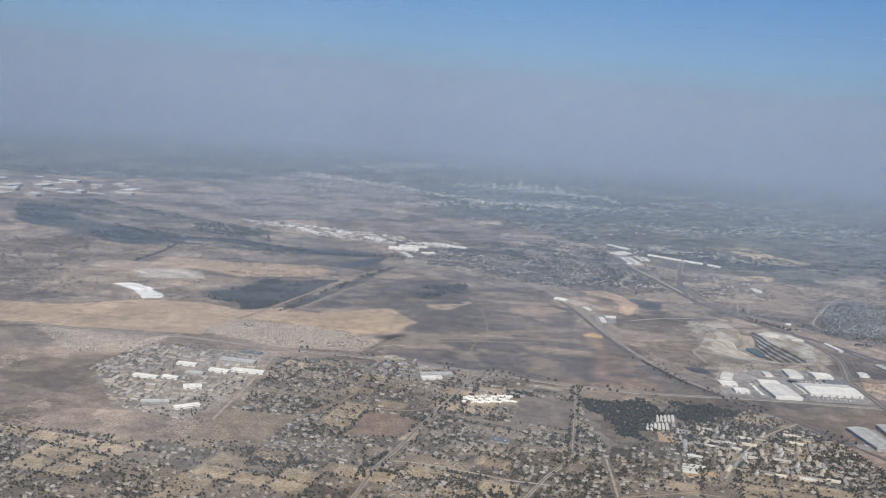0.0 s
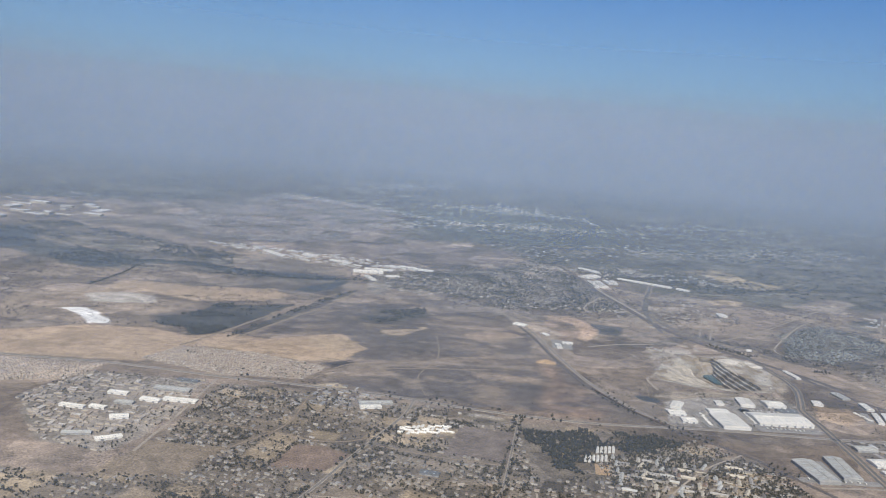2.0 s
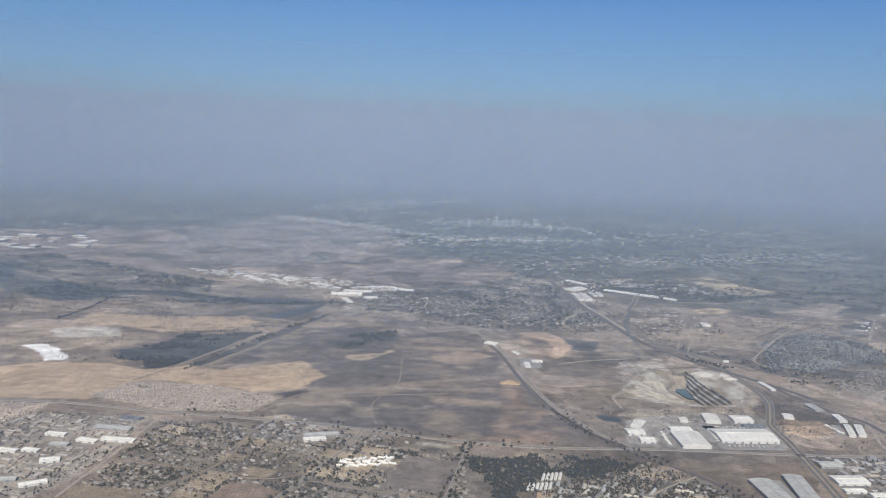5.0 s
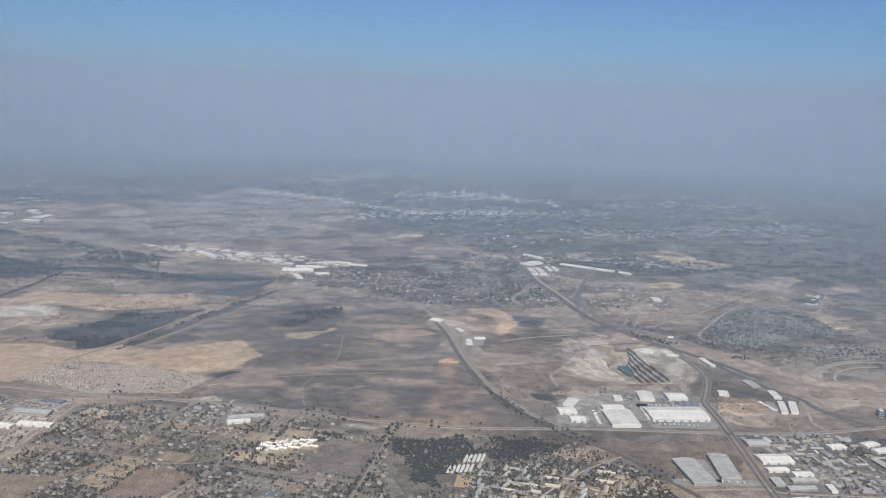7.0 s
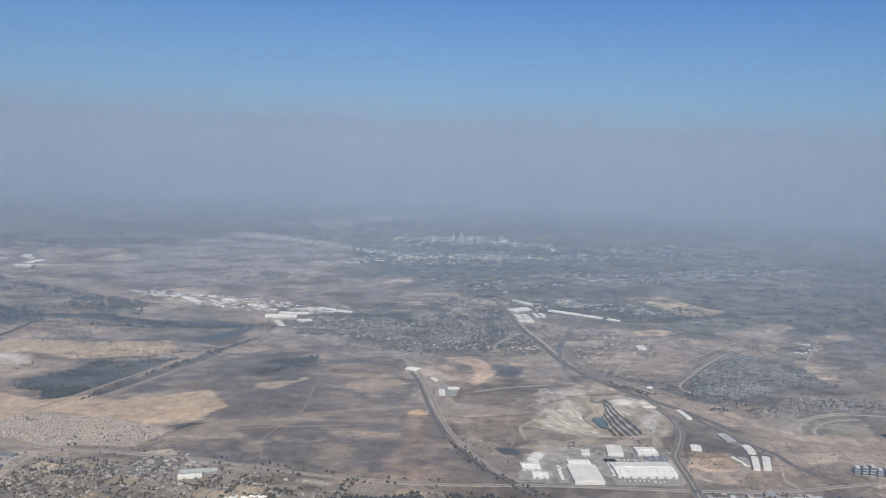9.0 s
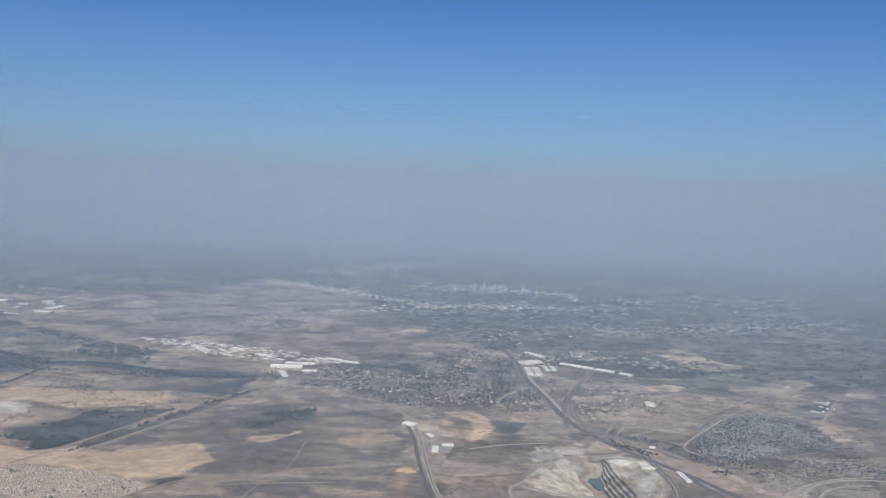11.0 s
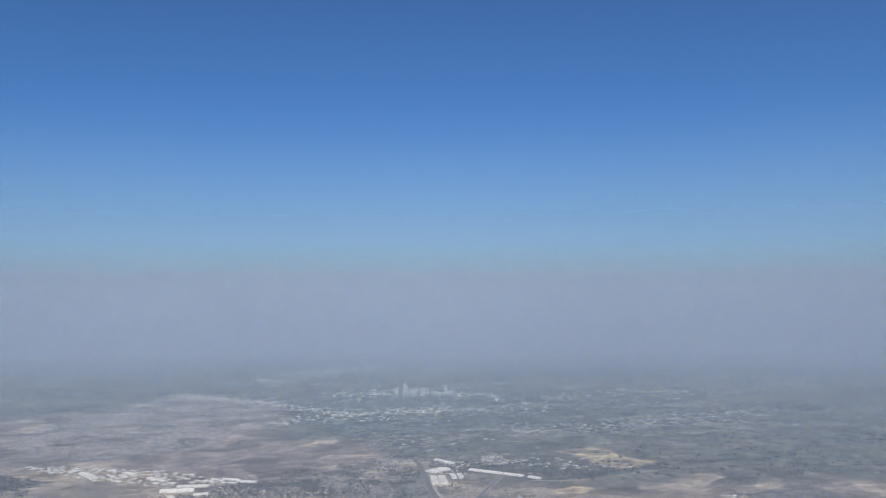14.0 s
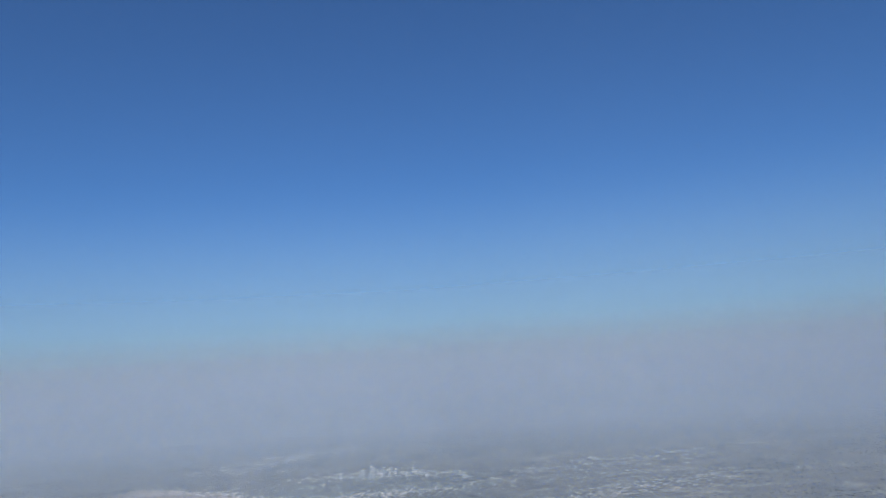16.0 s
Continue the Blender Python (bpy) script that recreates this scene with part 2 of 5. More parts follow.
ROCK, WATER = rock_material(), water_material("quarry_water", (0.075, 0.125, 0.122, 1), 0.4)
CREAM_ROCK = plain_material("cream_rock", (0.53, 0.465, 0.365), 0.95, 0.5, 1.3, 0.11)
DARK_WATER = water_material("dark_water", (0.058, 0.062, 0.064, 1), 0.6)


# ---- shapes ----
rng = np.random.default_rng(7)


def lattice(ix, iy, seed):
    h = (ix.astype(np.int64) * 374761393 + iy.astype(np.int64) * 668265263 + seed * 69069) & 0xFFFFFFFF
    h = ((h ^ (h >> 13)) * 1274126177) & 0xFFFFFFFF
    return ((h ^ (h >> 16)) & 0xFFFF) / 65535.0


def soft_noise(x, y, size, seed, octaves=4):
    """Smooth noise in 0..1 over the plan, with its widest forms about size metres across."""
    total, weight, amp = 0.0, 0.0, 1.0
    for k in range(octaves):
        u, v = x / size * 2 ** k, y / size * 2 ** k
        iu, iv = np.floor(u), np.floor(v)
        fu, fv = u - iu, v - iv
        fu, fv = fu * fu * (3 - 2 * fu), fv * fv * (3 - 2 * fv)
        a = lattice(iu, iv, seed + k) * (1 - fu) + lattice(iu + 1, iv, seed + k) * fu
        b = lattice(iu, iv + 1, seed + k) * (1 - fu) + lattice(iu + 1, iv + 1, seed + k) * fu
        total, weight, amp = total + amp * (a * (1 - fv) + b * fv), weight + amp, amp * 0.55
    return total / weight


def depth_in(outline, x, y):
    """Metres by which points lie inside an outline (minus: outside)."""
    pts = np.array(outline, float)
    inside, best = np.zeros(x.shape, bool), np.full(x.shape, 1e18)
    for (ax, ay), (bx, by) in zip(pts, np.roll(pts, -1, 0)):
        dx, dy = bx - ax, by - ay
        s = np.clip(((x - ax) * dx + (y - ay) * dy) / (dx * dx + dy * dy + 1e-9), 0, 1)
        best = np.minimum(best, (x - ax - s * dx) ** 2 + (y - ay - s * dy) ** 2)
        inside ^= ((ay > y) != (by > y)) & (x < (bx - ax) * (y - ay) / (by - ay + 1e-12) + ax)
    return np.where(inside, 1, -1) * np.sqrt(best)


def spline(points, step=4.0):
    p = [np.array(q, float) for q in points]
    p = [2 * p[0] - p[1], *p, 2 * p[-1] - p[-2]]
    out = []
    for a, b, c, d in zip(p, p[1:], p[2:], p[3:]):
        n = max(2, int(np.linalg.norm(c - b) / step))
        for k in range(n):
            s = k / n
            out.append(0.5 * (2 * b + (c - a) * s + (2 * a - 5 * b + 4 * c - d) * s * s + (3 * b - a - 3 * c + d) * s ** 3))
    return np.array(out + [p[-2]])


def mesh_object(name, verts, faces, mats, index=None, smooth=False):
    me = bpy.data.meshes.new(name)
    me.from_pydata([tuple(v) for v in verts], [], [tuple(f) for f in faces])
    for m in mats:
        me.materials.append(m)
    if index is not None:
        me.polygons.foreach_set("material_index", np.asarray(index, np.int32))
    if smooth:
        me.polygons.foreach_set("use_smooth", np.ones(len(me.polygons), bool))
    me.update()
    return new(name, me)


def part(name, bm, mat, parent, label=""):
    """Links a bmesh as one mesh object under a thing or a part."""
    me = bpy.data.meshes.new(name)
    bm.to_mesh(me)
    bm.free()
    me.materials.append(mat)
    ob = new(name, me)
    ob.parent = parent
    return tagged(ob, label)


def box(bm, x0, x1, y0, y1, z0, z1, bevel=0.0):
    made = bmesh.ops.create_cube(bm, size=1)["verts"]
    bmesh.ops.transform(bm, matrix=Matrix.Translation(((x0 + x1) / 2, (y0 + y1) / 2, (z0 + z1) / 2)) @ Matrix.Diagonal((x1 - x0, y1 - y0, z1 - z0, 1)), verts=made)
    if bevel:
        edges = {e for v in made for e in v.link_edges}
        bmesh.ops.bevel(bm, geom=list(edges), offset=bevel, segments=1, affect="EDGES")
    return bm


def boxed(*spans, bevel=0.0):
    return box(bmesh.new(), *spans, bevel=bevel)


# ---- plan: what is taken by roads and buildings, on a grid of one metre ----
GX, GY = -1000, 450
TAKEN = np.zeros((2400, 1500), bool)


def take(x, y, reach):
    i, j, r = int(x - GX), int(y - GY), int(math.ceil(reach))
    TAKEN[max(0, i - r):max(0, i + r + 1), max(0, j - r):max(0, j + r + 1)] = True


def free(x, y):
    i, j = (x - GX).astype(int), (y - GY).astype(int)
    ok = (i >= 0) & (i < TAKEN.shape[0]) & (j >= 0) & (j < TAKEN.shape[1])
    return ~(TAKEN[np.clip(i, 0, TAKEN.shape[0] - 1), np.clip(j, 0, TAKEN.shape[1] - 1)] & ok)


BURNT = [(-93, 1211), (67, 1260), (168, 1188), (198, 1080), (212, 1000), (257, 873), (279, 813), (195, 800), (123, 809), (59, 819), (-42, 847), (-24, 924), (-68, 953), (-12, 993), (-70, 1040), (-126, 1008), (-167, 1004), (-100, 1157)]
TAN_WEST = [(-480, 940), (-412, 945), (-341, 994), (-270, 1004), (-224, 982), (-175, 1007), (-132, 993), (-48, 1050), (-36, 1024), (-43, 968), (-14, 990), (-34, 933), (-71, 917), (-123, 930), (-202, 946), (-236, 868), (-272, 866), (-358, 860), (-480, 862)]
TAN_NORTH = [(-430, 1180), (-397, 1192), (-391, 1258), (-274, 1263), (-175, 1283), (-144, 1242), (-175, 1196), (-259, 1162), (-330, 1195)]
TAN_MID = [(-480, 990), (-310, 1007), (-232, 1001), (-284, 1052), (-257, 1142), (-394, 1188), (-480, 1130)]
TOWNSHIP = [(-238, 880), (-214, 936), (-132, 934), (-47, 902), (-66, 852), (-148, 844)]
TOWNSHIP_WEST = [(-400, 850), (-262, 850), (-281, 792), (-330, 778)]
BARE_PLOT = [(92, 753), (142, 746), (128, 674), (74, 682)]
BARE_PLOT_WEST = [(-57, 629), (-44, 679), (-21, 680), (3, 665), (-15, 631)]
WEST_FIELD = [(-172, 605), (-156, 662), (-94, 661), (-115, 601), (-166, 594)]
OCHRE = [(5, 1075), (28, 1100), (56, 1126), (67, 1104), (47, 1079), (22, 1063)]
OCHRE_EAST = [(108, 1086), (137, 1127), (169, 1130), (178, 1108), (136, 1077)]
DUG_EARTH = [(256, 1252), (289, 1178), (271, 1125), (248, 1090), (223, 1103), (227, 1248)]
DARK_POND = [(288, 1225), (333, 1211), (320, 1155), (292, 1161)]
SMALL_POND = [(278, 886), (290, 889), (303, 880), (299, 869), (285, 872)]
RED_EAST = [(196, 977), (219, 893), (240, 844), (221, 806), (173, 808), (187, 884)]
QUARRY = [(325, 981), (350, 1040), (390, 1082), (452, 1080), (468, 1027), (463, 985), (440, 938), (404, 932), (354, 940), (328, 955)]
WHITE_PIT = [(-401, 1065), (-372, 1076), (-322, 1020), (-315, 1006), (-343, 1004), (-367, 1040)]
WHITE_PIT_NORTH = [(-397, 1151), (-355, 1180), (-311, 1164), (-307, 1133), (-381, 1114)]
PLANTATION = [(-283, 1063), (-242, 1088), (-225, 1149), (-130, 1194), (-170, 1054), (-188, 1003), (-218, 984), (-229, 1018), (-268, 1020)]
DARK_COPSE = [(-28, 1135), (-6, 1195), (50, 1230), (62, 1190), (30, 1150), (-5, 1120)]
WETLAND = [(-824, 1647), (-750, 1673), (-644, 1525), (-505, 1484), (-448, 1556), (-290, 1419), (-96, 1386), (-82, 1335), (-186, 1360), (-340, 1362), (-433, 1364), (-548, 1371), (-614, 1481), (-707, 1467)]
SUBURB_NORTH = [(-9, 1361), (2, 1515), (64, 1553), (166, 1630), (277, 1808), (330, 1617), (361, 1401), (374, 1332), (259, 1292), (121, 1351)]
SUBURB_EAST = [(576, 1250), (671, 1336), (739, 1311), (738, 1174), (646, 1131), (584, 1093), (536, 1120)]
SUBURB_FAR_EAST = [(589, 1049), (665, 1133), (774, 1128), (800, 1052), (678, 979), (605, 973)]
GROVE = [(152, 749), (204, 772), (280, 758), (281, 730), (227, 718), (191, 691), (180, 647), (188, 642), (172, 681), (153, 723)]
GOLF = [(598, 1826), (689, 1882), (746, 1743), (783, 1724), (712, 1654), (659, 1695)]
TAN_OVAL = [(539, 1479), (581, 1509), (610, 1494), (589, 1457), (543, 1451)]
HILL_TOWN = [(-577, 1992), (-513, 2412), (-438, 2807), (-188, 2608), (-32, 2455), (-82, 2055), (-159, 1792), (-275, 1727), (-425, 1789)]
BROWN_MID = [(-144, 1697), (-98, 1883), (29, 1844), (177, 1923), (288, 1879), (166, 1630), (60, 1578), (-37, 1608)]
WORKS_EAST = [(460, 792), (554, 800), (660, 790), (680, 640), (452, 640)]
ORANGE_LOT = [(478, 898), (517, 901), (511, 867), (485, 841), (462, 855)]
WORKS_WEST = [(-300, 744), (-268, 824), (-155, 826), (-155, 728), (-166, 667), (-181, 630), (-240, 650)]
YARDS = [(295, 800), (305, 870), (330, 890), (372, 905), (452, 912), (455, 870), (448, 815), (350, 800)]
SUBURB_SOUTH = [(-330, 470), (-330, 600), (-180, 590), (-150, 670), (-140, 820), (45, 805), (140, 775), (160, 770), (270, 770), (330, 720), (370, 640), (400, 470)]
FOREST_NORTH = [(-60, 1930), (160, 1960), (330, 1700), (470, 1560), (640, 1520), (980, 1560), (1500, 1500), (2600, 2000), (3000, 4300), (-2500, 4400), (-2400, 2600), (-1000, 2150), (-560, 2450), (-440, 2850), (-150, 2620), (-20, 2450)]
WORKS_NORTH = [(-406, 1691), (-291, 1677), (-129, 1641), (-22, 1584), (62, 1563), (21, 1519), (-83, 1509), (-218, 1563)]
WORKS_FAR_WEST = [(-1198, 2148), (-902, 2119), (-722, 2065), (-680, 1927), (-785, 1846), (-801, 1723), (-999, 1757)]
TREES_WEST = [(-900, 1700), (-700, 1800), (-450, 1640), (-300, 1560), (-280, 1450), (-480, 1510), (-620, 1560)]

GREEN_TOWN = [(-30, 2480), (90, 2800), (330, 3020), (560, 2820), (640, 2330), (480, 2120), (250, 2060), (60, 2130)]
RAIL_GATE = [(-45, 1360), (-36, 1469), (5, 1504), (20, 1450), (-6, 1358), (-15, 1300), (-30, 1310)]
TAN_STRIP = [(687, 1488), (813, 1606), (847, 1564), (766, 1507)]
DARK_FIELD = [(751, 1397), (832, 1444), (754, 1312), (727, 1341)]
SLATE_EAST = [(840, 1440), (960, 1530), (1000, 1300), (838, 1288), (781, 1290)]
SUNK_STRIP = [(-183, 986), (-150, 1082), (-110, 1195), (-60, 1329), (-52, 1326), (-97, 1190), (-134, 1080), (-168, 984)]
THORN_BELT = [(415, 1185), (470, 1140), (520, 1098), (548, 1060), (620, 1066), (760, 1078), (770, 1108), (640, 1108), (560, 1106), (500, 1165), (440, 1215)]

# outline, colour, softness of the edge, raggedness, density
COVERS = [
    (FOREST_NORTH, (0.080, 0.078, 0.062), 60, 120, 0.9),
    (GREEN_TOWN, (0.085, 0.092, 0.076), 80, 120, 0.85),
    (HILL_TOWN, (0.205, 0.165, 0.145), 30, 40, 0.9),
    (BROWN_MID, (0.145, 0.115, 0.098), 30, 60, 0.9),
    (TREES_WEST, (0.10, 0.09, 0.07), 20, 50, 0.8),
    (WETLAND, (0.105, 0.095, 0.08), 10, 30, 0.7),
    ([(-569, 1515), (-441, 1440), (-353, 1455), (-281, 1435), (-117, 1410), (-80, 1412), (-95, 1385), (-191, 1372), (-281, 1398), (-353, 1420), (-441, 1398), (-560, 1470)], (0.055, 0.058, 0.056), 5, 12, 1.0),
    ([(-810, 1640), (-743, 1710), (-640, 1540), (-560, 1500), (-440, 1460), (-425, 1360), (-480, 1325), (-580, 1390), (-640, 1440), (-715, 1450)], (0.065, 0.066, 0.062), 8, 18, 0.85),
    (SUBURB_NORTH, (0.125, 0.113, 0.098), 20, 40, 0.85),
    (RAIL_GATE, (0.27, 0.23, 0.19), 6, 10, 0.85),
    (TAN_STRIP, (0.33, 0.26, 0.185), 6, 14, 0.9),
    (DARK_FIELD, (0.10, 0.095, 0.085), 3, 4, 0.9),
    (SLATE_EAST, (0.098, 0.088, 0.08), 10, 20, 0.9),
    (SUNK_STRIP, (0.085, 0.078, 0.07), 3, 5, 0.95),
    ([(-11, 1336), (113, 1276), (288, 1317), (284, 1262), (123, 1232), (32, 1265)], (0.165, 0.135, 0.115), 8, 14, 0.9),
    ([(487, 1404), (609, 1443), (681, 1431), (584, 1299), (468, 1201)], (0.235, 0.18, 0.14), 6, 14, 0.9),
    ([(412, 1243), (465, 1302), (564, 1261), (531, 1134), (481, 1129)], (0.215, 0.168, 0.13), 6, 14, 0.9),
    ([(686, 1476), (777, 1590), (856, 1602), (770, 1465)], (0.225, 0.178, 0.14), 6, 12, 0.85),
    ([(728, 1274), (767, 1285), (773, 1226), (740, 1206)], (0.36, 0.28, 0.20), 4, 8, 0.95),
    ([(742, 1194), (862, 1229), (824, 1159), (724, 1154)], (0.17, 0.14, 0.12), 5, 8, 0.9),
    ([(868, 1297), (902, 1301), (878, 1257), (857, 1261)], (0.37, 0.27, 0.19), 4, 8, 0.95),
    ([(140, 1407), (173, 1369), (151, 1358)], (0.36, 0.30, 0.24), 2, 4, 0.95),
    ([(404, 1390), (458, 1483), (544, 1504), (524, 1346), (429, 1246), (400, 1255)], (0.19, 0.155, 0.125), 8, 16, 0.6),
    (GOLF, (0.36, 0.28, 0.18), 14, 50, 0.9),
    (TAN_OVAL, (0.38, 0.28, 0.18), 5, 6, 0.95),
    (TAN_NORTH, (0.37, 0.27, 0.18), 4, 9, 1.0),
    (TAN_MID, (0.30, 0.225, 0.16), 10, 18, 0.8),
    (PLANTATION, (0.058, 0.058, 0.054), 4, 16, 1.0),
    (BURNT, (0.104, 0.088, 0.080), 9, 34, 0.93),
    (DARK_COPSE, (0.075, 0.07, 0.065), 10, 30, 0.9),
    (TAN_WEST, (0.37, 0.268, 0.178), 3, 6, 1.0),
    (OCHRE, (0.36, 0.27, 0.185), 2, 26, 0.85),
    ([(-52, 850), (-38, 894), (-6, 925), (40, 944), (83, 976), (141, 1002), (190, 1016), (190, 1007), (141, 991), (84, 962), (42, 932), (0, 913), (-27, 887), (-44, 852)], (0.22, 0.178, 0.142), 6, 8, 0.5),
    ([(40, 946), (70, 957), (121, 959), (178, 963), (176, 953), (120, 948), (70, 945)], (0.24, 0.195, 0.155), 6, 8, 0.5),
    ([(94, 846), (112, 861), (141, 868), (130, 843)], (0.22, 0.175, 0.13), 8, 24, 0.7),
    ([(-72, 974), (-80, 1020), (-44, 1038), (-15, 986), (-47, 958)], (0.34, 0.255, 0.17), 4, 20, 0.8),
    ([(-56, 914), (-27, 935), (-19, 925), (-41, 901)], (0.085, 0.075, 0.07), 2, 4, 0.95),
    ([(97, 789), (118, 788), (138, 778), (136, 768), (100, 768)], (0.46, 0.41, 0.34), 2, 3, 1.0),
    (OCHRE_EAST, (0.30, 0.22, 0.155), 3, 34, 0.8),
    (RED_EAST, (0.23, 0.155, 0.11), 14, 22, 0.75),
    (DUG_EARTH, (0.27, 0.195, 0.145), 9, 30, 0.8),
    ([(227, 1255), (268, 1262), (286, 1227), (294, 1181), (278, 1132), (263, 1104), (259, 1130), (268, 1169), (258, 1214), (235, 1233)], (0.37, 0.26, 0.18), 4, 7, 0.95),
    (DARK_POND, (0.06, 0.06, 0.06), 5, 10, 0.95),
    (WHITE_PIT, (0.76, 0.72, 0.66), 2, 8, 0.97),
    (WHITE_PIT_NORTH, (0.48, 0.43, 0.36), 5, 60, 0.75),
    (TOWNSHIP, (0.33, 0.26, 0.20), 3, 4, 0.9),
    (TOWNSHIP_WEST, (0.33, 0.26, 0.20), 4, 6, 0.9),
    (SUBURB_SOUTH, (0.168, 0.137, 0.104), 14, 20, 0.8),
    ([(190, 600), (200, 720), (300, 745), (345, 715), (360, 600)], (0.15, 0.13, 0.11), 12, 26, 1.1),
    (BARE_PLOT, (0.155, 0.125, 0.105), 1.5, 2, 0.97),
    (BARE_PLOT_WEST, (0.19, 0.135, 0.10), 1.5, 2, 0.95),
    (WEST_FIELD, (0.22, 0.17, 0.12), 3, 6, 0.9),
    (WORKS_WEST, (0.23, 0.20, 0.165), 5, 8, 0.85),
    (WORKS_EAST, (0.135, 0.12, 0.105), 6, 10, 0.9),
    (THORN_BELT, (0.105, 0.093, 0.083), 10, 34, 0.95),
    ([(560, 1235), (660, 1360), (760, 1370), (860, 1330), (860, 1290), (770, 1320), (740, 1350), (660, 1345)], (0.15, 0.128, 0.108), 14, 40, 0.8),
    ([(430, 1250), (470, 1330), (540, 1340), (560, 1290), (500, 1230)], (0.26, 0.20, 0.15), 14, 40, 0.7),
    (SUBURB_EAST, (0.13, 0.12, 0.105), 5, 10, 0.9),
    (SUBURB_FAR_EAST, (0.17, 0.145, 0.12), 8, 14, 0.8),
    (ORANGE_LOT, (0.33, 0.235, 0.155), 6, 12, 0.9),
    ([(-40, 1362), (-60, 1500), (60, 1600), (200, 1640), (340, 1600), (400, 1420), (390, 1300), (260, 1270), (100, 1330)], (0.13, 0.115, 0.095), 30, 60, 0.5),
    ([(446, 945), (466, 975), (474, 1030), (468, 1070), (440, 1090), (428, 1060), (440, 1010), (444, 970)], (0.47, 0.425, 0.355), 5, 14, 0.95),
    ([(455, 935), (486, 990), (480, 1030), (462, 1000)], (0.36, 0.29, 0.21), 6, 10, 0.8),
    ([(296, 893), (330, 915), (400, 925), (455, 925), (450, 905), (360, 905), (320, 885)], (0.31, 0.255, 0.19), 5, 12, 0.85),
    ([(300, 1090), (380, 1110), (420, 1180), (360, 1200), (300, 1150)], (0.10, 0.09, 0.08), 14, 30, 0.75),
    ([(340, 1060), (400, 1090), (410, 1120), (370, 1120), (340, 1090)], (0.33, 0.29, 0.24), 8, 24, 0.7),
    ([(-60, 835), (-30, 850), (-20, 838), (-45, 828)], (0.36, 0.29, 0.20), 3, 6, 0.9),
    ([(180, 1040), (240, 1130), (235, 1160), (190, 1190), (215, 1120)], (0.33, 0.27, 0.21), 6, 10, 0.7),
    (YARDS, (0.29, 0.26, 0.225), 3, 5, 0.85),
    (QUARRY, (0.34, 0.30, 0.25), 10, 14, 0.8),
]


def plot_of(x, y):
    """The plot in which places of the southern suburb lie: plot coordinates, its kind in 0..1, and metres to its edge."""
    pu, pv = (x * 0.963 - y * 0.27) / 27, (x * 0.27 + y * 0.963) / 20
    pu = pu + 0.4 * np.floor(lattice(np.floor(pv / 2), np.zeros_like(pv), 5) * 3)
    kind = 0.55 * lattice(np.floor(pu), np.floor(pv), 77) + 0.45 * lattice(np.floor(pu / 3), np.floor(pv / 3), 78)
    edge = np.minimum(np.minimum(pu % 1, 1 - pu % 1) * 27, np.minimum(pv % 1, 1 - pv % 1) * 20)
    return pu, pv, np.clip((kind - 0.5) * 1.35 + 0.5, 0, 0.999), edge


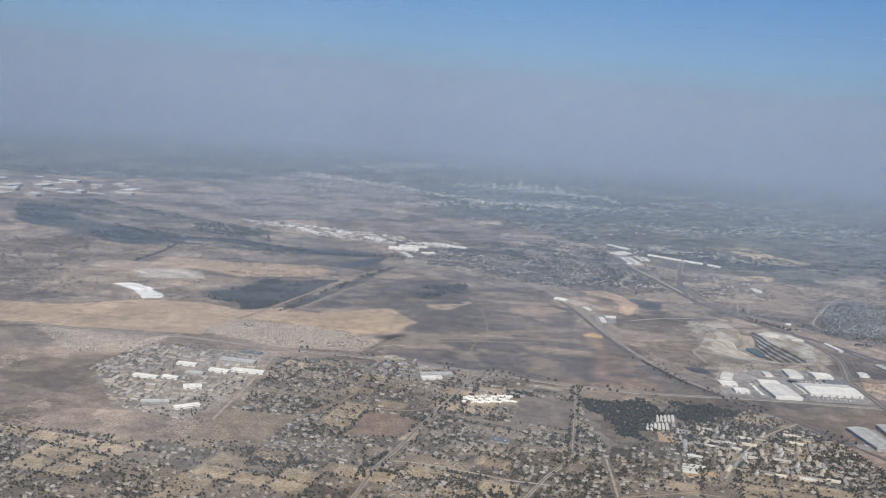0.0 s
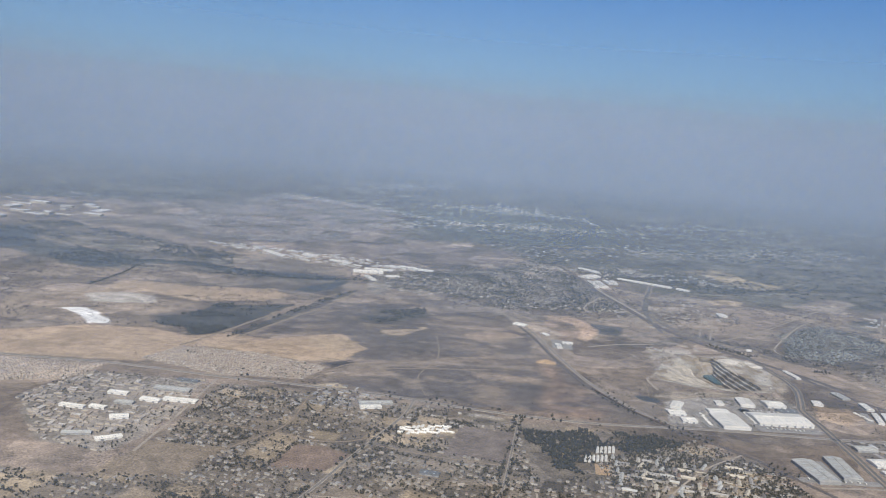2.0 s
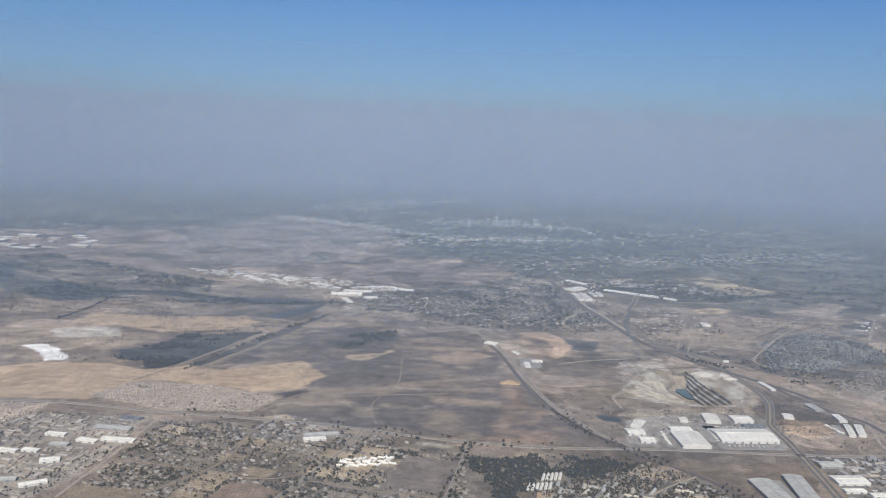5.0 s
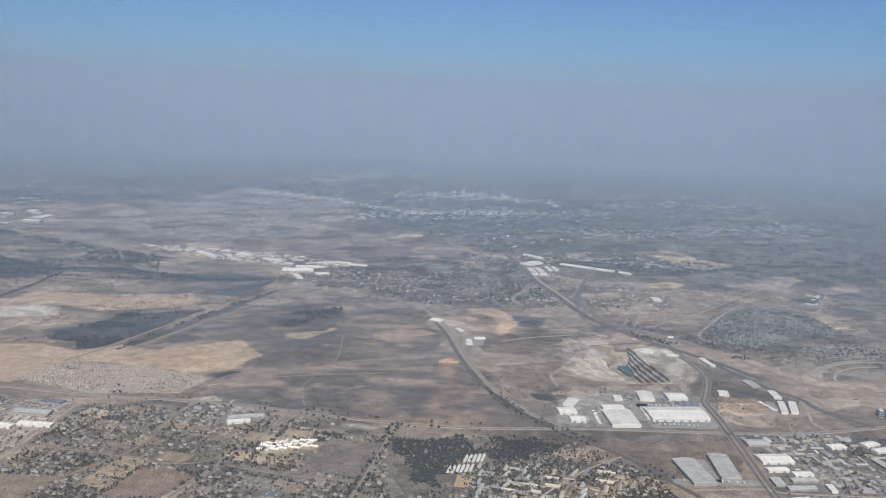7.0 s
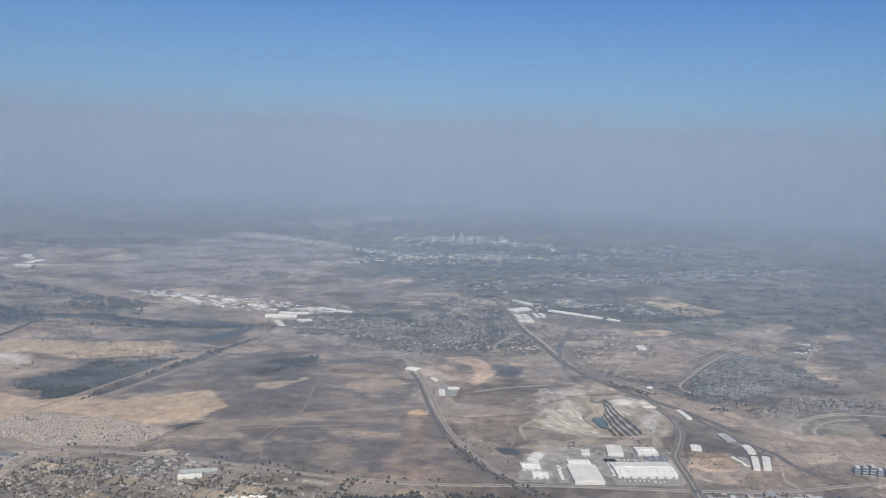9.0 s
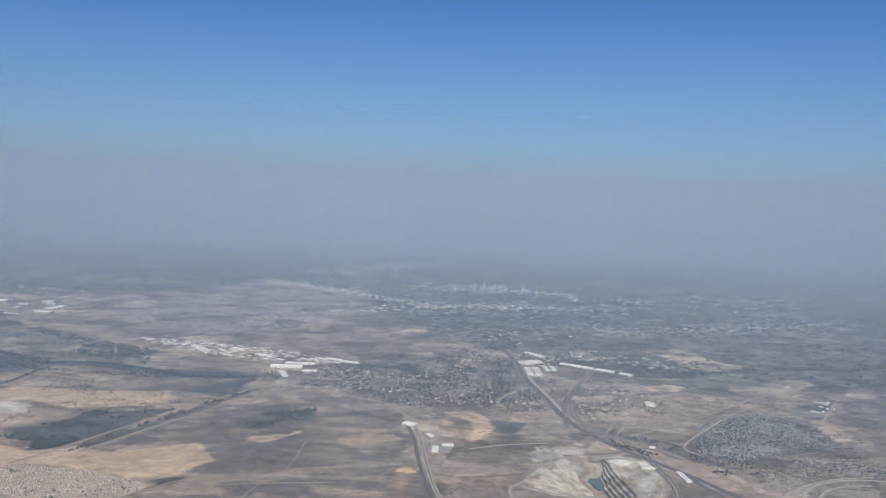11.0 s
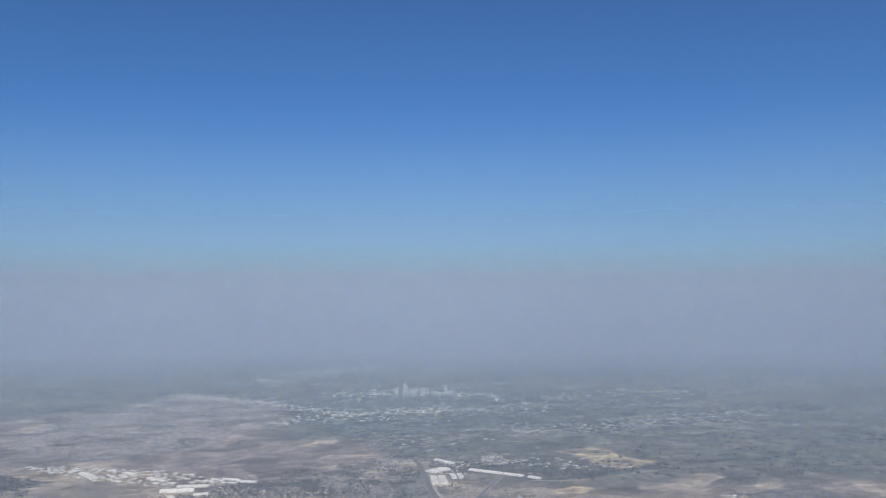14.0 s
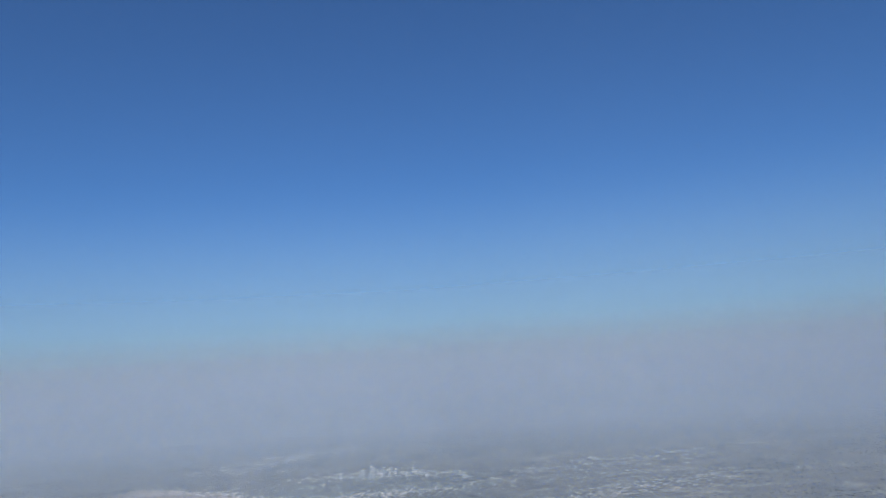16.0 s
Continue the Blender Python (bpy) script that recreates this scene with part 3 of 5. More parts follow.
def build_ground():
    """One sheet of earth out past the horizon, fine where the flight passes and coarse beyond."""
    u = np.concatenate([[-30, -12, -5, -2.4, -1.5], np.linspace(-1.06, 1.06, 760), [1.5, 2.4, 5, 12, 30]])
    v = np.concatenate([[-9000, -3000, -800, 0, 250], np.geomspace(420, 5200, 680), [6500, 9000, 15000, 30000]])
    wide = np.maximum(v, 400) * 0.56 + 250
    X, Y = 200 + u[None, :] * wide[:, None], np.repeat(v[:, None], len(u), 1)
    x, y = X.ravel(), Y.ravel()
    base = np.array([0.205, 0.158, 0.122]) * (0.78 + 0.45 * soft_noise(x, y, 260, 3))[:, None]
    dry = np.clip((soft_noise(x, y, 150, 11, 5) - 0.5) * 5, 0, 1)[:, None]
    base = base * (1 - 0.4 * dry) + np.array([0.30, 0.222, 0.155]) * 0.4 * dry
    dark = np.clip((soft_noise(x, y, 210, 21, 5) - 0.53) * 6, 0, 1)[:, None]
    base = base * (1 - 0.6 * dark) + np.array([0.10, 0.088, 0.075]) * 0.6 * dark
    # a mosaic of old plots with faint paths between them
    cell = 75.0
    iu, iv = np.floor(x / cell), np.floor(y / cell)
    first, second, owner = np.full(len(x), 1e9), np.full(len(x), 1e9), np.zeros(len(x))
    for du in (-1, 0, 1):
        for dv in (-1, 0, 1):
            a, b = iu + du, iv + dv
            d = np.hypot((a + 0.1 + 0.8 * lattice(a, b, 201)) * cell - x, ((b + 0.1 + 0.8 * lattice(a, b, 202)) * cell - y) * 1.3)
            closer = d < first
            second = np.where(closer, first, np.minimum(second, d))
            owner = np.where(closer, lattice(a, b, 203), owner)
            first = np.where(closer, d, first)
    base *= (0.74 + 0.55 * owner)[:, None]
    path = (np.clip(1 - (second - first) / 5.0, 0, 1) * (soft_noise(x, y, 130, 205, 3) > 0.5) * 0.4)[:, None]
    base = base * (1 - path) + np.array([0.33, 0.265, 0.19]) * path
    for k, (outline, colour, soft, ragged, density) in enumerate(COVERS):
        pts = np.array(outline, float)
        reach = soft + ragged
        near = (x > pts[:, 0].min() - reach) & (x < pts[:, 0].max() + reach) & (y > pts[:, 1].min() - reach) & (y < pts[:, 1].max() + reach)
        nx, ny = x[near], y[near]
        d = depth_in(outline, nx, ny) + ragged * 1.6 * (soft_noise(nx, ny, max(12, ragged * 2.2), 40 + k, 5) - 0.5)
        patchy = 0.35 + 1.15 * soft_noise(nx, ny * 1.7, 42, 90 + k, 5)
        if 20 < ragged < 60:
            patchy = np.clip((patchy - 0.68) * 4.5, 0.12, 1)
        if ragged <= 20:
            patchy = 0.72 + 0.28 * np.clip(patchy, 0, 1)
        w = (np.clip(d / soft + 0.5, 0, 1) * density * np.clip(patchy, 0, 1))[:, None]
        tone = np.array(colour) * (0.78 + 0.44 * soft_noise(nx, ny, 30, 140 + k, 5))[:, None]
        base[near] = base[near] * (1 - w) + tone * w
    burnt_in = np.clip(depth_in(BURNT, x, y) / 20, 0, 1)
    turned_x, turned_y = x * 0.98 + y * 0.17, -x * 0.17 + y * 0.98
    strip_of = np.clip((soft_noise(turned_x * 0.45, turned_y * 1.2, 34, 261, 5) - 0.54) * 7, 0, 1) * burnt_in
    base = base * (1 - 0.34 * strip_of[:, None]) + np.array([0.25, 0.19, 0.145]) * 0.34 * strip_of[:, None]
    plot_in = np.clip(depth_in(SUBURB_SOUTH, x, y) / 12 + 0.5, 0, 1)
    pu, pv, pick, edge = plot_of(x, y)
    tones = np.array([(0.17, 0.142, 0.11), (0.13, 0.11, 0.09), (0.11, 0.094, 0.078), (0.18, 0.145, 0.108), (0.29, 0.225, 0.15), (0.35, 0.27, 0.175)])
    tone = tones[np.minimum((pick * 6).astype(int), 5)]
    w = (plot_in * 0.66 * np.clip(edge / 2.5, 0.15, 1))[:, None]
    for o in (BARE_PLOT, BARE_PLOT_WEST, WEST_FIELD):
        w = w * (depth_in(o, x, y) < 0)[:, None]
    base = base * (1 - w) + tone * w
    base *= np.array([1.25, 1.29, 1.32])
    # how broken the land is: tilled fields and burnt grass are smoother than old plots
    scrub = 0.42 + 0.4 * soft_noise(x, y, 180, 271, 3)
    for o, calm in ((BURNT, 0.28), (TAN_WEST, 0.12), (TAN_NORTH, 0.12), (TOWNSHIP, 0.1), (BARE_PLOT, 0.1), (BARE_PLOT_WEST, 0.1), (WEST_FIELD, 0.3), (WHITE_PIT, 0.0), (QUARRY, 0.0)):
        w = np.clip(depth_in(o, x, y) / 8 + 0.5, 0, 1)
        scrub = scrub * (1 - w) + calm * w
    scrub = np.clip(scrub + 0.25 * np.clip((y - 1200) / 300, 0, 1) * (soft_noise(x, y, 220, 273, 3) > 0.42), 0, 1)
    z = np.zeros(len(x))
    hole = np.clip((depth_in(QUARRY, x, y) - 1.5) / 2, 0, 1)
    z -= 30 * hole
    rows, cols = X.shape
    at = np.arange(rows * cols).reshape(rows, cols)
    quads = np.stack([at[:-1, :-1], at[:-1, 1:], at[1:, 1:], at[1:, :-1]], -1).reshape(-1, 4)
    me = bpy.data.meshes.new("ground")
    me.vertices.add(len(x))
    me.vertices.foreach_set("co", np.stack([x, y, z], -1).ravel())
    me.loops.add(quads.size)
    me.loops.foreach_set("vertex_index", quads.ravel())
    me.polygons.add(len(quads))
    me.polygons.foreach_set("loop_start", np.arange(0, quads.size, 4))
    me.update(calc_edges=True)
    a = me.attributes.new("cover", "FLOAT_COLOR", "POINT")
    a.data.foreach_set("color", np.concatenate([base, np.ones((len(x), 1))], 1).ravel())
    rough = me.attributes.new("scrub", "FLOAT", "POINT")
    rough.data.foreach_set("value", scrub)
    me.materials.append(EARTH)
    tagged(new("ground", me), "dry brown and burnt winter grassland reaching the horizon", "ground", kind="structure")


build_ground()


def build_haze():
    """Shells of thin smog round the flight; their tops thin out a little above its height."""
    near_smog = haze_material("thin_smog", 0.058, 190, 480, (0.400, 0.512, 0.652, 1), 0.0006)
    far_smogs = [haze_material("thick_smog", part_of, 190, 560, tint, 0.0006) for part_of, tint in (
        (0.085, (0.392, 0.490, 0.622, 1)), (0.125, (0.400, 0.482, 0.604, 1)), (0.18, (0.412, 0.478, 0.588, 1)), (0.26, (0.424, 0.478, 0.578, 1)))]
    bank = haze_material("smog_bank", 1.0, 160, 650, (0.430, 0.477, 0.570, 1), 0.0006)
    veil = haze_material("high_veil", 0.56, 330, 1450, (0.365, 0.485, 0.555, 1), 0.012)
    radii = [(430 + 168 * k, near_smog) for k in range(15)] + [(2940 + 145 * k, far_smogs[min(k // 3, 3)]) for k in range(12)] + [(4690, veil), (4730, bank)]
    for k, (r, smog) in enumerate(radii):
        n, verts = 144, []
        for i in range(n):
            a = 2 * math.pi * i / n
            rr = r + (34 * math.sin(5 * a + k * 1.7) + 22 * math.sin(13 * a + k * 2.9) if r < 4600 else 0)
            verts += [(200 + rr * math.cos(a), 60 + rr * math.sin(a), -2.0), (200 + rr * math.cos(a), 60 + rr * math.sin(a), 300 + 0.55 * r)]
        faces = [(2 * i, 2 * ((i + 1) % n), 2 * ((i + 1) % n) + 1, 2 * i + 1) for i in range(n)]
        ob = mesh_object("haze", verts, faces, [smog], smooth=True)
        tagged(ob, "thin grey-blue winter smog hanging over the land", "haze", kind="structure")


build_haze()


# ---- roads and railways ----
def ribbon(name, points, width, mat, z, label, category="road", thick=0.3, keep=True):
    line = spline(points)
    along = np.gradient(line, axis=0)
    along /= np.linalg.norm(along, axis=1)[:, None] + 1e-9
    side = np.stack([-along[:, 1], along[:, 0]], -1)
    w = width / 2 * (0.94 + 0.12 * soft_noise(line[:, 0], line[:, 1], 25, 5))
    verts = []
    for p, s, h in zip(line, side, w):
        a, b = p + s * h, p - s * h
        verts += [(*a, z), (*b, z), (*(b - s * 0.25), z - thick), (*(a + s * 0.25), z - thick)]
    faces = []
    for i in range(len(line) - 1):
        k = 4 * i
        faces += [(k, k + 1, k + 5, k + 4), (k + 1, k + 2, k + 6, k + 5), (k + 3, k, k + 4, k + 7)]
    if keep:
        for p in line:
            take(*p, width / 2 + 1.5)
    return tagged(mesh_object(name, verts, faces, [mat]), label, category, kind="structure")


HIGHWAY = [(-420, 862), (-348, 856), (-251, 855), (-148, 840), (-65, 833), (28, 820), (96, 803), (153, 793), (224, 788), (329, 796), (452, 797), (513, 802), (561, 812), (650, 838), (800, 870)]
DIAGONAL = [(48, 816), (41, 774), (28, 734), (2, 661), (-16, 606), (-28, 573), (-35, 542), (-45, 500), (-60, 450)]
SOUTH_LANE = [(148, 790), (134, 705), (121, 629), (115, 610), (96, 582), (86, 563), (70, 530), (55, 490)]
RAILWAY = [(168, 1210), (187, 1150), (198, 1095), (208, 1028), (222, 949), (233, 906), (250, 862), (267, 826), (296, 786), (326, 753), (348, 727), (366, 693), (390, 650), (410, 600)]
DEPOT_ROAD = [(16, 1360), (76, 1316), (146, 1273), (179, 1208), (196, 1148), (207, 1090), (216, 1028), (230, 949), (241, 908), (257, 866), (275, 829), (300, 800)]
DUAL_ROAD = [(410, 1352), (407, 1259), (428, 1196), (455, 1155), (473, 1096), (479, 1040), (484, 996), (480, 954), (464, 906), (455, 879), (454, 832), (452, 797), (449, 750), (445, 699), (442, 640), (438, 560)]
LOOP_ROAD = [(390, 1203), (391, 1268), (399, 1335), (421, 1433), (449, 1524), (472, 1601)]
for verge, road_line, wide, soil in ((6, HIGHWAY, 2.4, PALE_DIRT), (3.2, DIAGONAL, 1.5, PALE_DIRT), (2.6, SOUTH_LANE, 1.1, PALE_DIRT), (5, DEPOT_ROAD, 1.8, PALE_DIRT), (9, DUAL_ROAD, 0, DIRT)):
    ribbon("road_verge", road_line, verge, soil, 0.10, "bare pale earth shoulder along a road", "verge")
    if wide:
        ribbon("road", road_line, wide, ASPHALT, 0.24, "worn grey asphalt road through dry grass")


def offset_line(points, by):
    p = np.array(points, float)
    d = np.gradient(p, axis=0)
    d /= np.linalg.norm(d, axis=1)[:, None]
    return [tuple(q) for q in p + np.stack([-d[:, 1], d[:, 0]], -1) * by]


for by in (-2.5, 2.5):
    ribbon("carriageway", offset_line(DUAL_ROAD, by), 2.5, DARK_ASPHALT, 0.24, "grey asphalt carriageway of a divided road")
ribbon("road_verge", LOOP_ROAD, 10, DIRT, 0.10, "bare earth shoulder along a curving road", "verge")
ribbon("carriageway", LOOP_ROAD, 5, DARK_ASPHALT, 0.24, "grey asphalt road curving past distant works")
ribbon("rail_bed", RAILWAY, 4.5, BALLAST, 0.16, "dark ballast bed of a railway line", "railway")
ribbon("rail_bed", [(389, 1255), (368, 1384), (350, 1480), (331, 1670), (299, 1814), (258, 1886), (214, 1933)], 9, BALLAST, 0.16, "dark ballast bed of a distant railway", "railway")
ribbon("rail_bed", [(440, 1180), (500, 1117), (537, 1052), (561, 1002), (590, 952), (640, 936), (760, 930)], 4.5, DIRT, 0.16, "pale earth bed of an eastern railway", "railway")
for by in (-0.55, 0.55):
    ribbon("rail", offset_line(RAILWAY, by), 0.22, STEEL, 0.34, "brown steel rail on ballast", "rail", 0.16, False)
LANES = [
    ([(-19, 587), (10, 585), (46, 575), (66, 569), (95, 566)], 1.8), ([(145, 620), (143, 583), (141, 554), (138, 500)], 1.6),
    ([(-147, 832), (-150, 773), (-154, 711), (-158, 675), (-161, 640)], 2.6), ([(-56, 857), (-31, 913), (1, 931), (45, 946), (92, 979), (144, 996), (187, 1009)], 2.0),
    ([(69, 1082), (71, 977), (50, 894), (59, 830)], 1.0), ([(-60, 937), (-28, 929), (4, 916), (31, 878)], 1.5),
    ([(-215, 940), (-193, 992), (-156, 1099), (-115, 1208), (-65, 1321), (-40, 1370)], 3.4), ([(-166, 990), (-120, 1112), (-89, 1190), (-47, 1338)], 3.0), ([(264, 1084), (309, 1109), (358, 1126)], 3.0),
    ([(614, 951), (615, 975), (631, 1008), (661, 1033), (703, 1049), (760, 1047)], 4.0),
    ([(631, 952), (632, 977), (650, 1005), (677, 1023), (708, 1031)], 3.2), ([(575, 962), (600, 985), (633, 1019), (674, 1046), (722, 1062)], 3.0),
    ([(562, 904), (552, 862), (544, 830), (549, 812)], 2.6), ([(383, 674), (438, 680), (460, 674), (559, 674), (640, 690)], 2.4),
    ([(311, 916), (309, 953), (320, 971), (343, 1016), (362, 1040)], 3.0), ([(-60, 862), (0, 905), (60, 925), (130, 940)], 1.8),
    ([(-115, 601), (-156, 662)], 1.2), ([(-150, 716), (-90, 706), (-20, 690), (18, 708)], 1.4), ([(128, 668), (70, 676), (20, 690)], 1.2),
    ([(-94, 661), (-60, 720), (-52, 800)], 1.2), ([(141, 554), (200, 570), (260, 560), (340, 575)], 1.4), ([(230, 600), (260, 650), (300, 700), (340, 735)], 1.6),
]
way = random.Random(5)
for k in range(46):
    px, py, head_on = way.uniform(-520, 900), way.uniform(880, 1650), way.uniform(0, 6.3)
    line_points = [(px, py)]
    for _ in range(way.randint(3, 7)):
        head_on += way.gauss(0, 0.35)
        px, py = px + 38 * math.cos(head_on), py + 38 * math.sin(head_on)
        line_points.append((px, py))
    inside = depth_in(QUARRY, np.array([q[0] for q in line_points]), np.array([q[1] for q in line_points])).max() > -12
    xs, ys = np.array([q[0] for q in line_points]), np.array([q[1] for q in line_points])
    inside |= any(depth_in(o, xs, ys).max() > -5 for o in (BURNT, TAN_WEST, TAN_NORTH, TOWNSHIP, PLANTATION, SUBURB_EAST))
    if not inside:
        LANES.append((line_points, way.uniform(0.8, 1.45)))
LANES += [
    ([(438, 1184), (461, 1253), (491, 1346)], 1.6), ([(452, 1180), (475, 1249), (505, 1342)], 1.6), ([(514, 1550), (611, 1555), (723, 1616), (903, 1702)], 1.9),
    ([(466, 1176), (570, 1279), (715, 1449), (826, 1555)], 1.9), ([(543, 1103), (529, 1142), (566, 1212), (633, 1316), (694, 1390)], 1.9), ([(211, 1246), (293, 1263), (343, 1269), (384, 1329)], 1.9), ([(759, 1307), (841, 1461)], 2.4),
    ([(331, 1670), (345, 1560), (365, 1440), (385, 1330), (395, 1262)], 5), ([(365, 1440), (330, 1400), (300, 1330), (310, 1290)], 3), ([(410, 1352), (450, 1320), (520, 1330), (560, 1420), (600, 1440)], 1.6),
    ([(455, 1240), (500, 1300), (505, 1400), (540, 1450)], 1.4), ([(700, 1330), (760, 1260), (860, 1240)], 1.6),
    ([(470, 1040), (452, 1060), (440, 1050), (452, 1030), (470, 1010)], 2.6), ([(455, 985), (466, 1000), (474, 985), (462, 962), (445, 948)], 2.4), ([(440, 935), (452, 950), (458, 975)], 2.2),
]
for k in range(6):
    LANES.append(([(353 + 4 * k, 1256 + 17 * k), (366 + 4 * k, 1245 + 14 * k), (380 + 4 * k, 1236 + 11 * k)], 1.7))
for points, wide in LANES:
    ribbon("dirt_lane", points, wide, DIRT if wide < 1.5 or depth_in(BURNT, np.array([float(points[1][0])]), np.array([float(points[1][1])]))[0] > -40 else PALE_DIRT, 0.12, "pale dusty earth lane between dry plots", "lane")
ribbon("rail_cutting", [(436, 1457), (418, 1413), (399, 1337), (392, 1255), (407, 1199), (443, 1127), (478, 1075), (515, 1020), (545, 965)], 9, BALLAST, 0.11, "dark overgrown railway cutting curving past the quarry", "railway")
ribbon("drain", [(500, 1042), (537, 939), (560, 904), (570, 863), (600, 826)], 7, BALLAST, 0.14, "dark straight drainage strip through dry grass", "drain")


# ---- quarry ----
def build_quarry():
    """A stepped pit: benches fan out on the east side, a pale slope falls from the west, water lies in the bottom."""
    xs, ys = np.arange(318, 474, 0.7), np.arange(926, 1090, 0.7)
    X, Y = np.meshgrid(xs, ys)
    x, y = X.ravel(), Y.ravel()
    d = depth_in(QUARRY, x, y)
    rim = np.interp(y, [935, 941, 974, 1001, 1030, 1057, 1085], [442, 441, 436, 431, 428, 424, 416]) + 5 * (soft_noise(x, y, 20, 61) - 0.5)
    reach = np.interp(y, [935, 980, 1005, 1045, 1085], [26, 22, 21, 15, 10])
    step = np.clip((rim - x) / reach * 5, 0, 5)
    part_way = step - np.floor(step)
    east = -2.9 * (np.floor(step) + np.clip(part_way * 2.5, 0, 1))
    west = -14.5 * np.clip((x - 338 - 5 * (soft_noise(x, y, 30, 63) - 0.5)) / np.interp(y, [1000, 1050], [62, 46]), 0, 1) ** 1.25 - 0.8 * (soft_noise(x, y, 16, 71) - 0.5)
    ledge = np.floor(west / 2.4) * 2.4 + 2.4 * np.clip(((west / 2.4) % 1) * 1.8, 0, 1)
    west = 0.35 * west + 0.65 * np.minimum(ledge, 0)
    south = -14.5 * np.clip((y - 934) / np.interp(x, [400, 440], [46, 14]), 0, 1)
    north = -14.5 * np.clip((1086 - y) / 50, 0, 1)
    z = np.maximum(np.maximum(east, west), np.maximum(south, north))
    z = z * np.clip((d - 5) / np.where(x < 402, 26, 6), 0, 1) + 0.45 * (soft_noise(x, y, 5, 75) - 0.5)
    z = np.where(d > 0, z, -0.6)
    z = np.where((d > -1) & (d < 5), np.maximum(z, 0.14), z)
    rows, cols = X.shape
    at = np.arange(rows * cols).reshape(rows, cols)
    quads = np.stack([at[:-1, :-1], at[:-1, 1:], at[1:, 1:], at[1:, :-1]], -1).reshape(-1, 4)
    keep = (d.reshape(-1)[quads] > -2).all(1)
    slope = (~((step > 0.25) & (east >= west - 0.2))) & (d + 14 * (soft_noise(x, y, 22, 79) - 0.5) > 9) & (x < 430) & (y + 18 * (soft_noise(x, y, 14, 81) - 0.5) < 1046)
    face_kind = slope.astype(int)[quads[:, 0]]
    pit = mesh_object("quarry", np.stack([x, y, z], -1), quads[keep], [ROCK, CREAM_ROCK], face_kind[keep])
    tagged(pit, "terraced open quarry pit in pale and grey rock", "quarry", kind="structure")
    n = 28
    pond = [(410 + 10 * math.cos(a) * (1 + 0.2 * math.sin(3 * a)), 1025 + 23 * math.sin(a), -12.9) for a in np.linspace(0, 2 * math.pi, n, False)]
    tagged(mesh_object("quarry_pond", pond, [tuple(range(n))], [WATER]), "still green water in the bottom of the quarry", "water", kind="structure")
    for xx in range(320, 472, 2):
        for yy in range(928, 1086, 2):
            if depth_in(QUARRY, np.array([float(xx)]), np.array([float(yy)]))[0] > -3:
                take(xx, yy, 1)


build_quarry()
MARSH_WATER = [(-270, 1411), (-197, 1425), (-105, 1428), (-117, 1402), (-190, 1386), (-255, 1388)]
MARSH_WATER_WEST = [(-790, 1629), (-743, 1680), (-652, 1532), (-655, 1467), (-710, 1470)]
MARSH_WATER_MID = [(-560, 1400), (-556, 1470), (-453, 1442), (-440, 1379), (-478, 1346)]
MARSH_WATER_EAST = [(-148, 1296), (-114, 1352), (-76, 1396), (-94, 1322), (-123, 1284)]
for outline, label in ((SMALL_POND, "small dark farm pond in dry grass"), (MARSH_WATER, "long dark strip of marsh water"), (MARSH_WATER_WEST, "dark marsh pool between reeds"), (MARSH_WATER_MID, "broad dark marsh pool among trees"), (MARSH_WATER_EAST, "narrow dark pool beside an embankment")):
    ring = spline(outline + outline[:1], 2)
    n = len(ring)
    verts = [(*p, 0.15) for p in ring] + [(*(p + (p - ring.mean(0)) * 0.06), -0.2) for p in ring]
    tagged(mesh_object("pond", verts, [tuple(range(n))] + [(i, (i + 1) % n, n + (i + 1) % n, n + i) for i in range(n)], [DARK_WATER]), label, "pond", kind="structure")


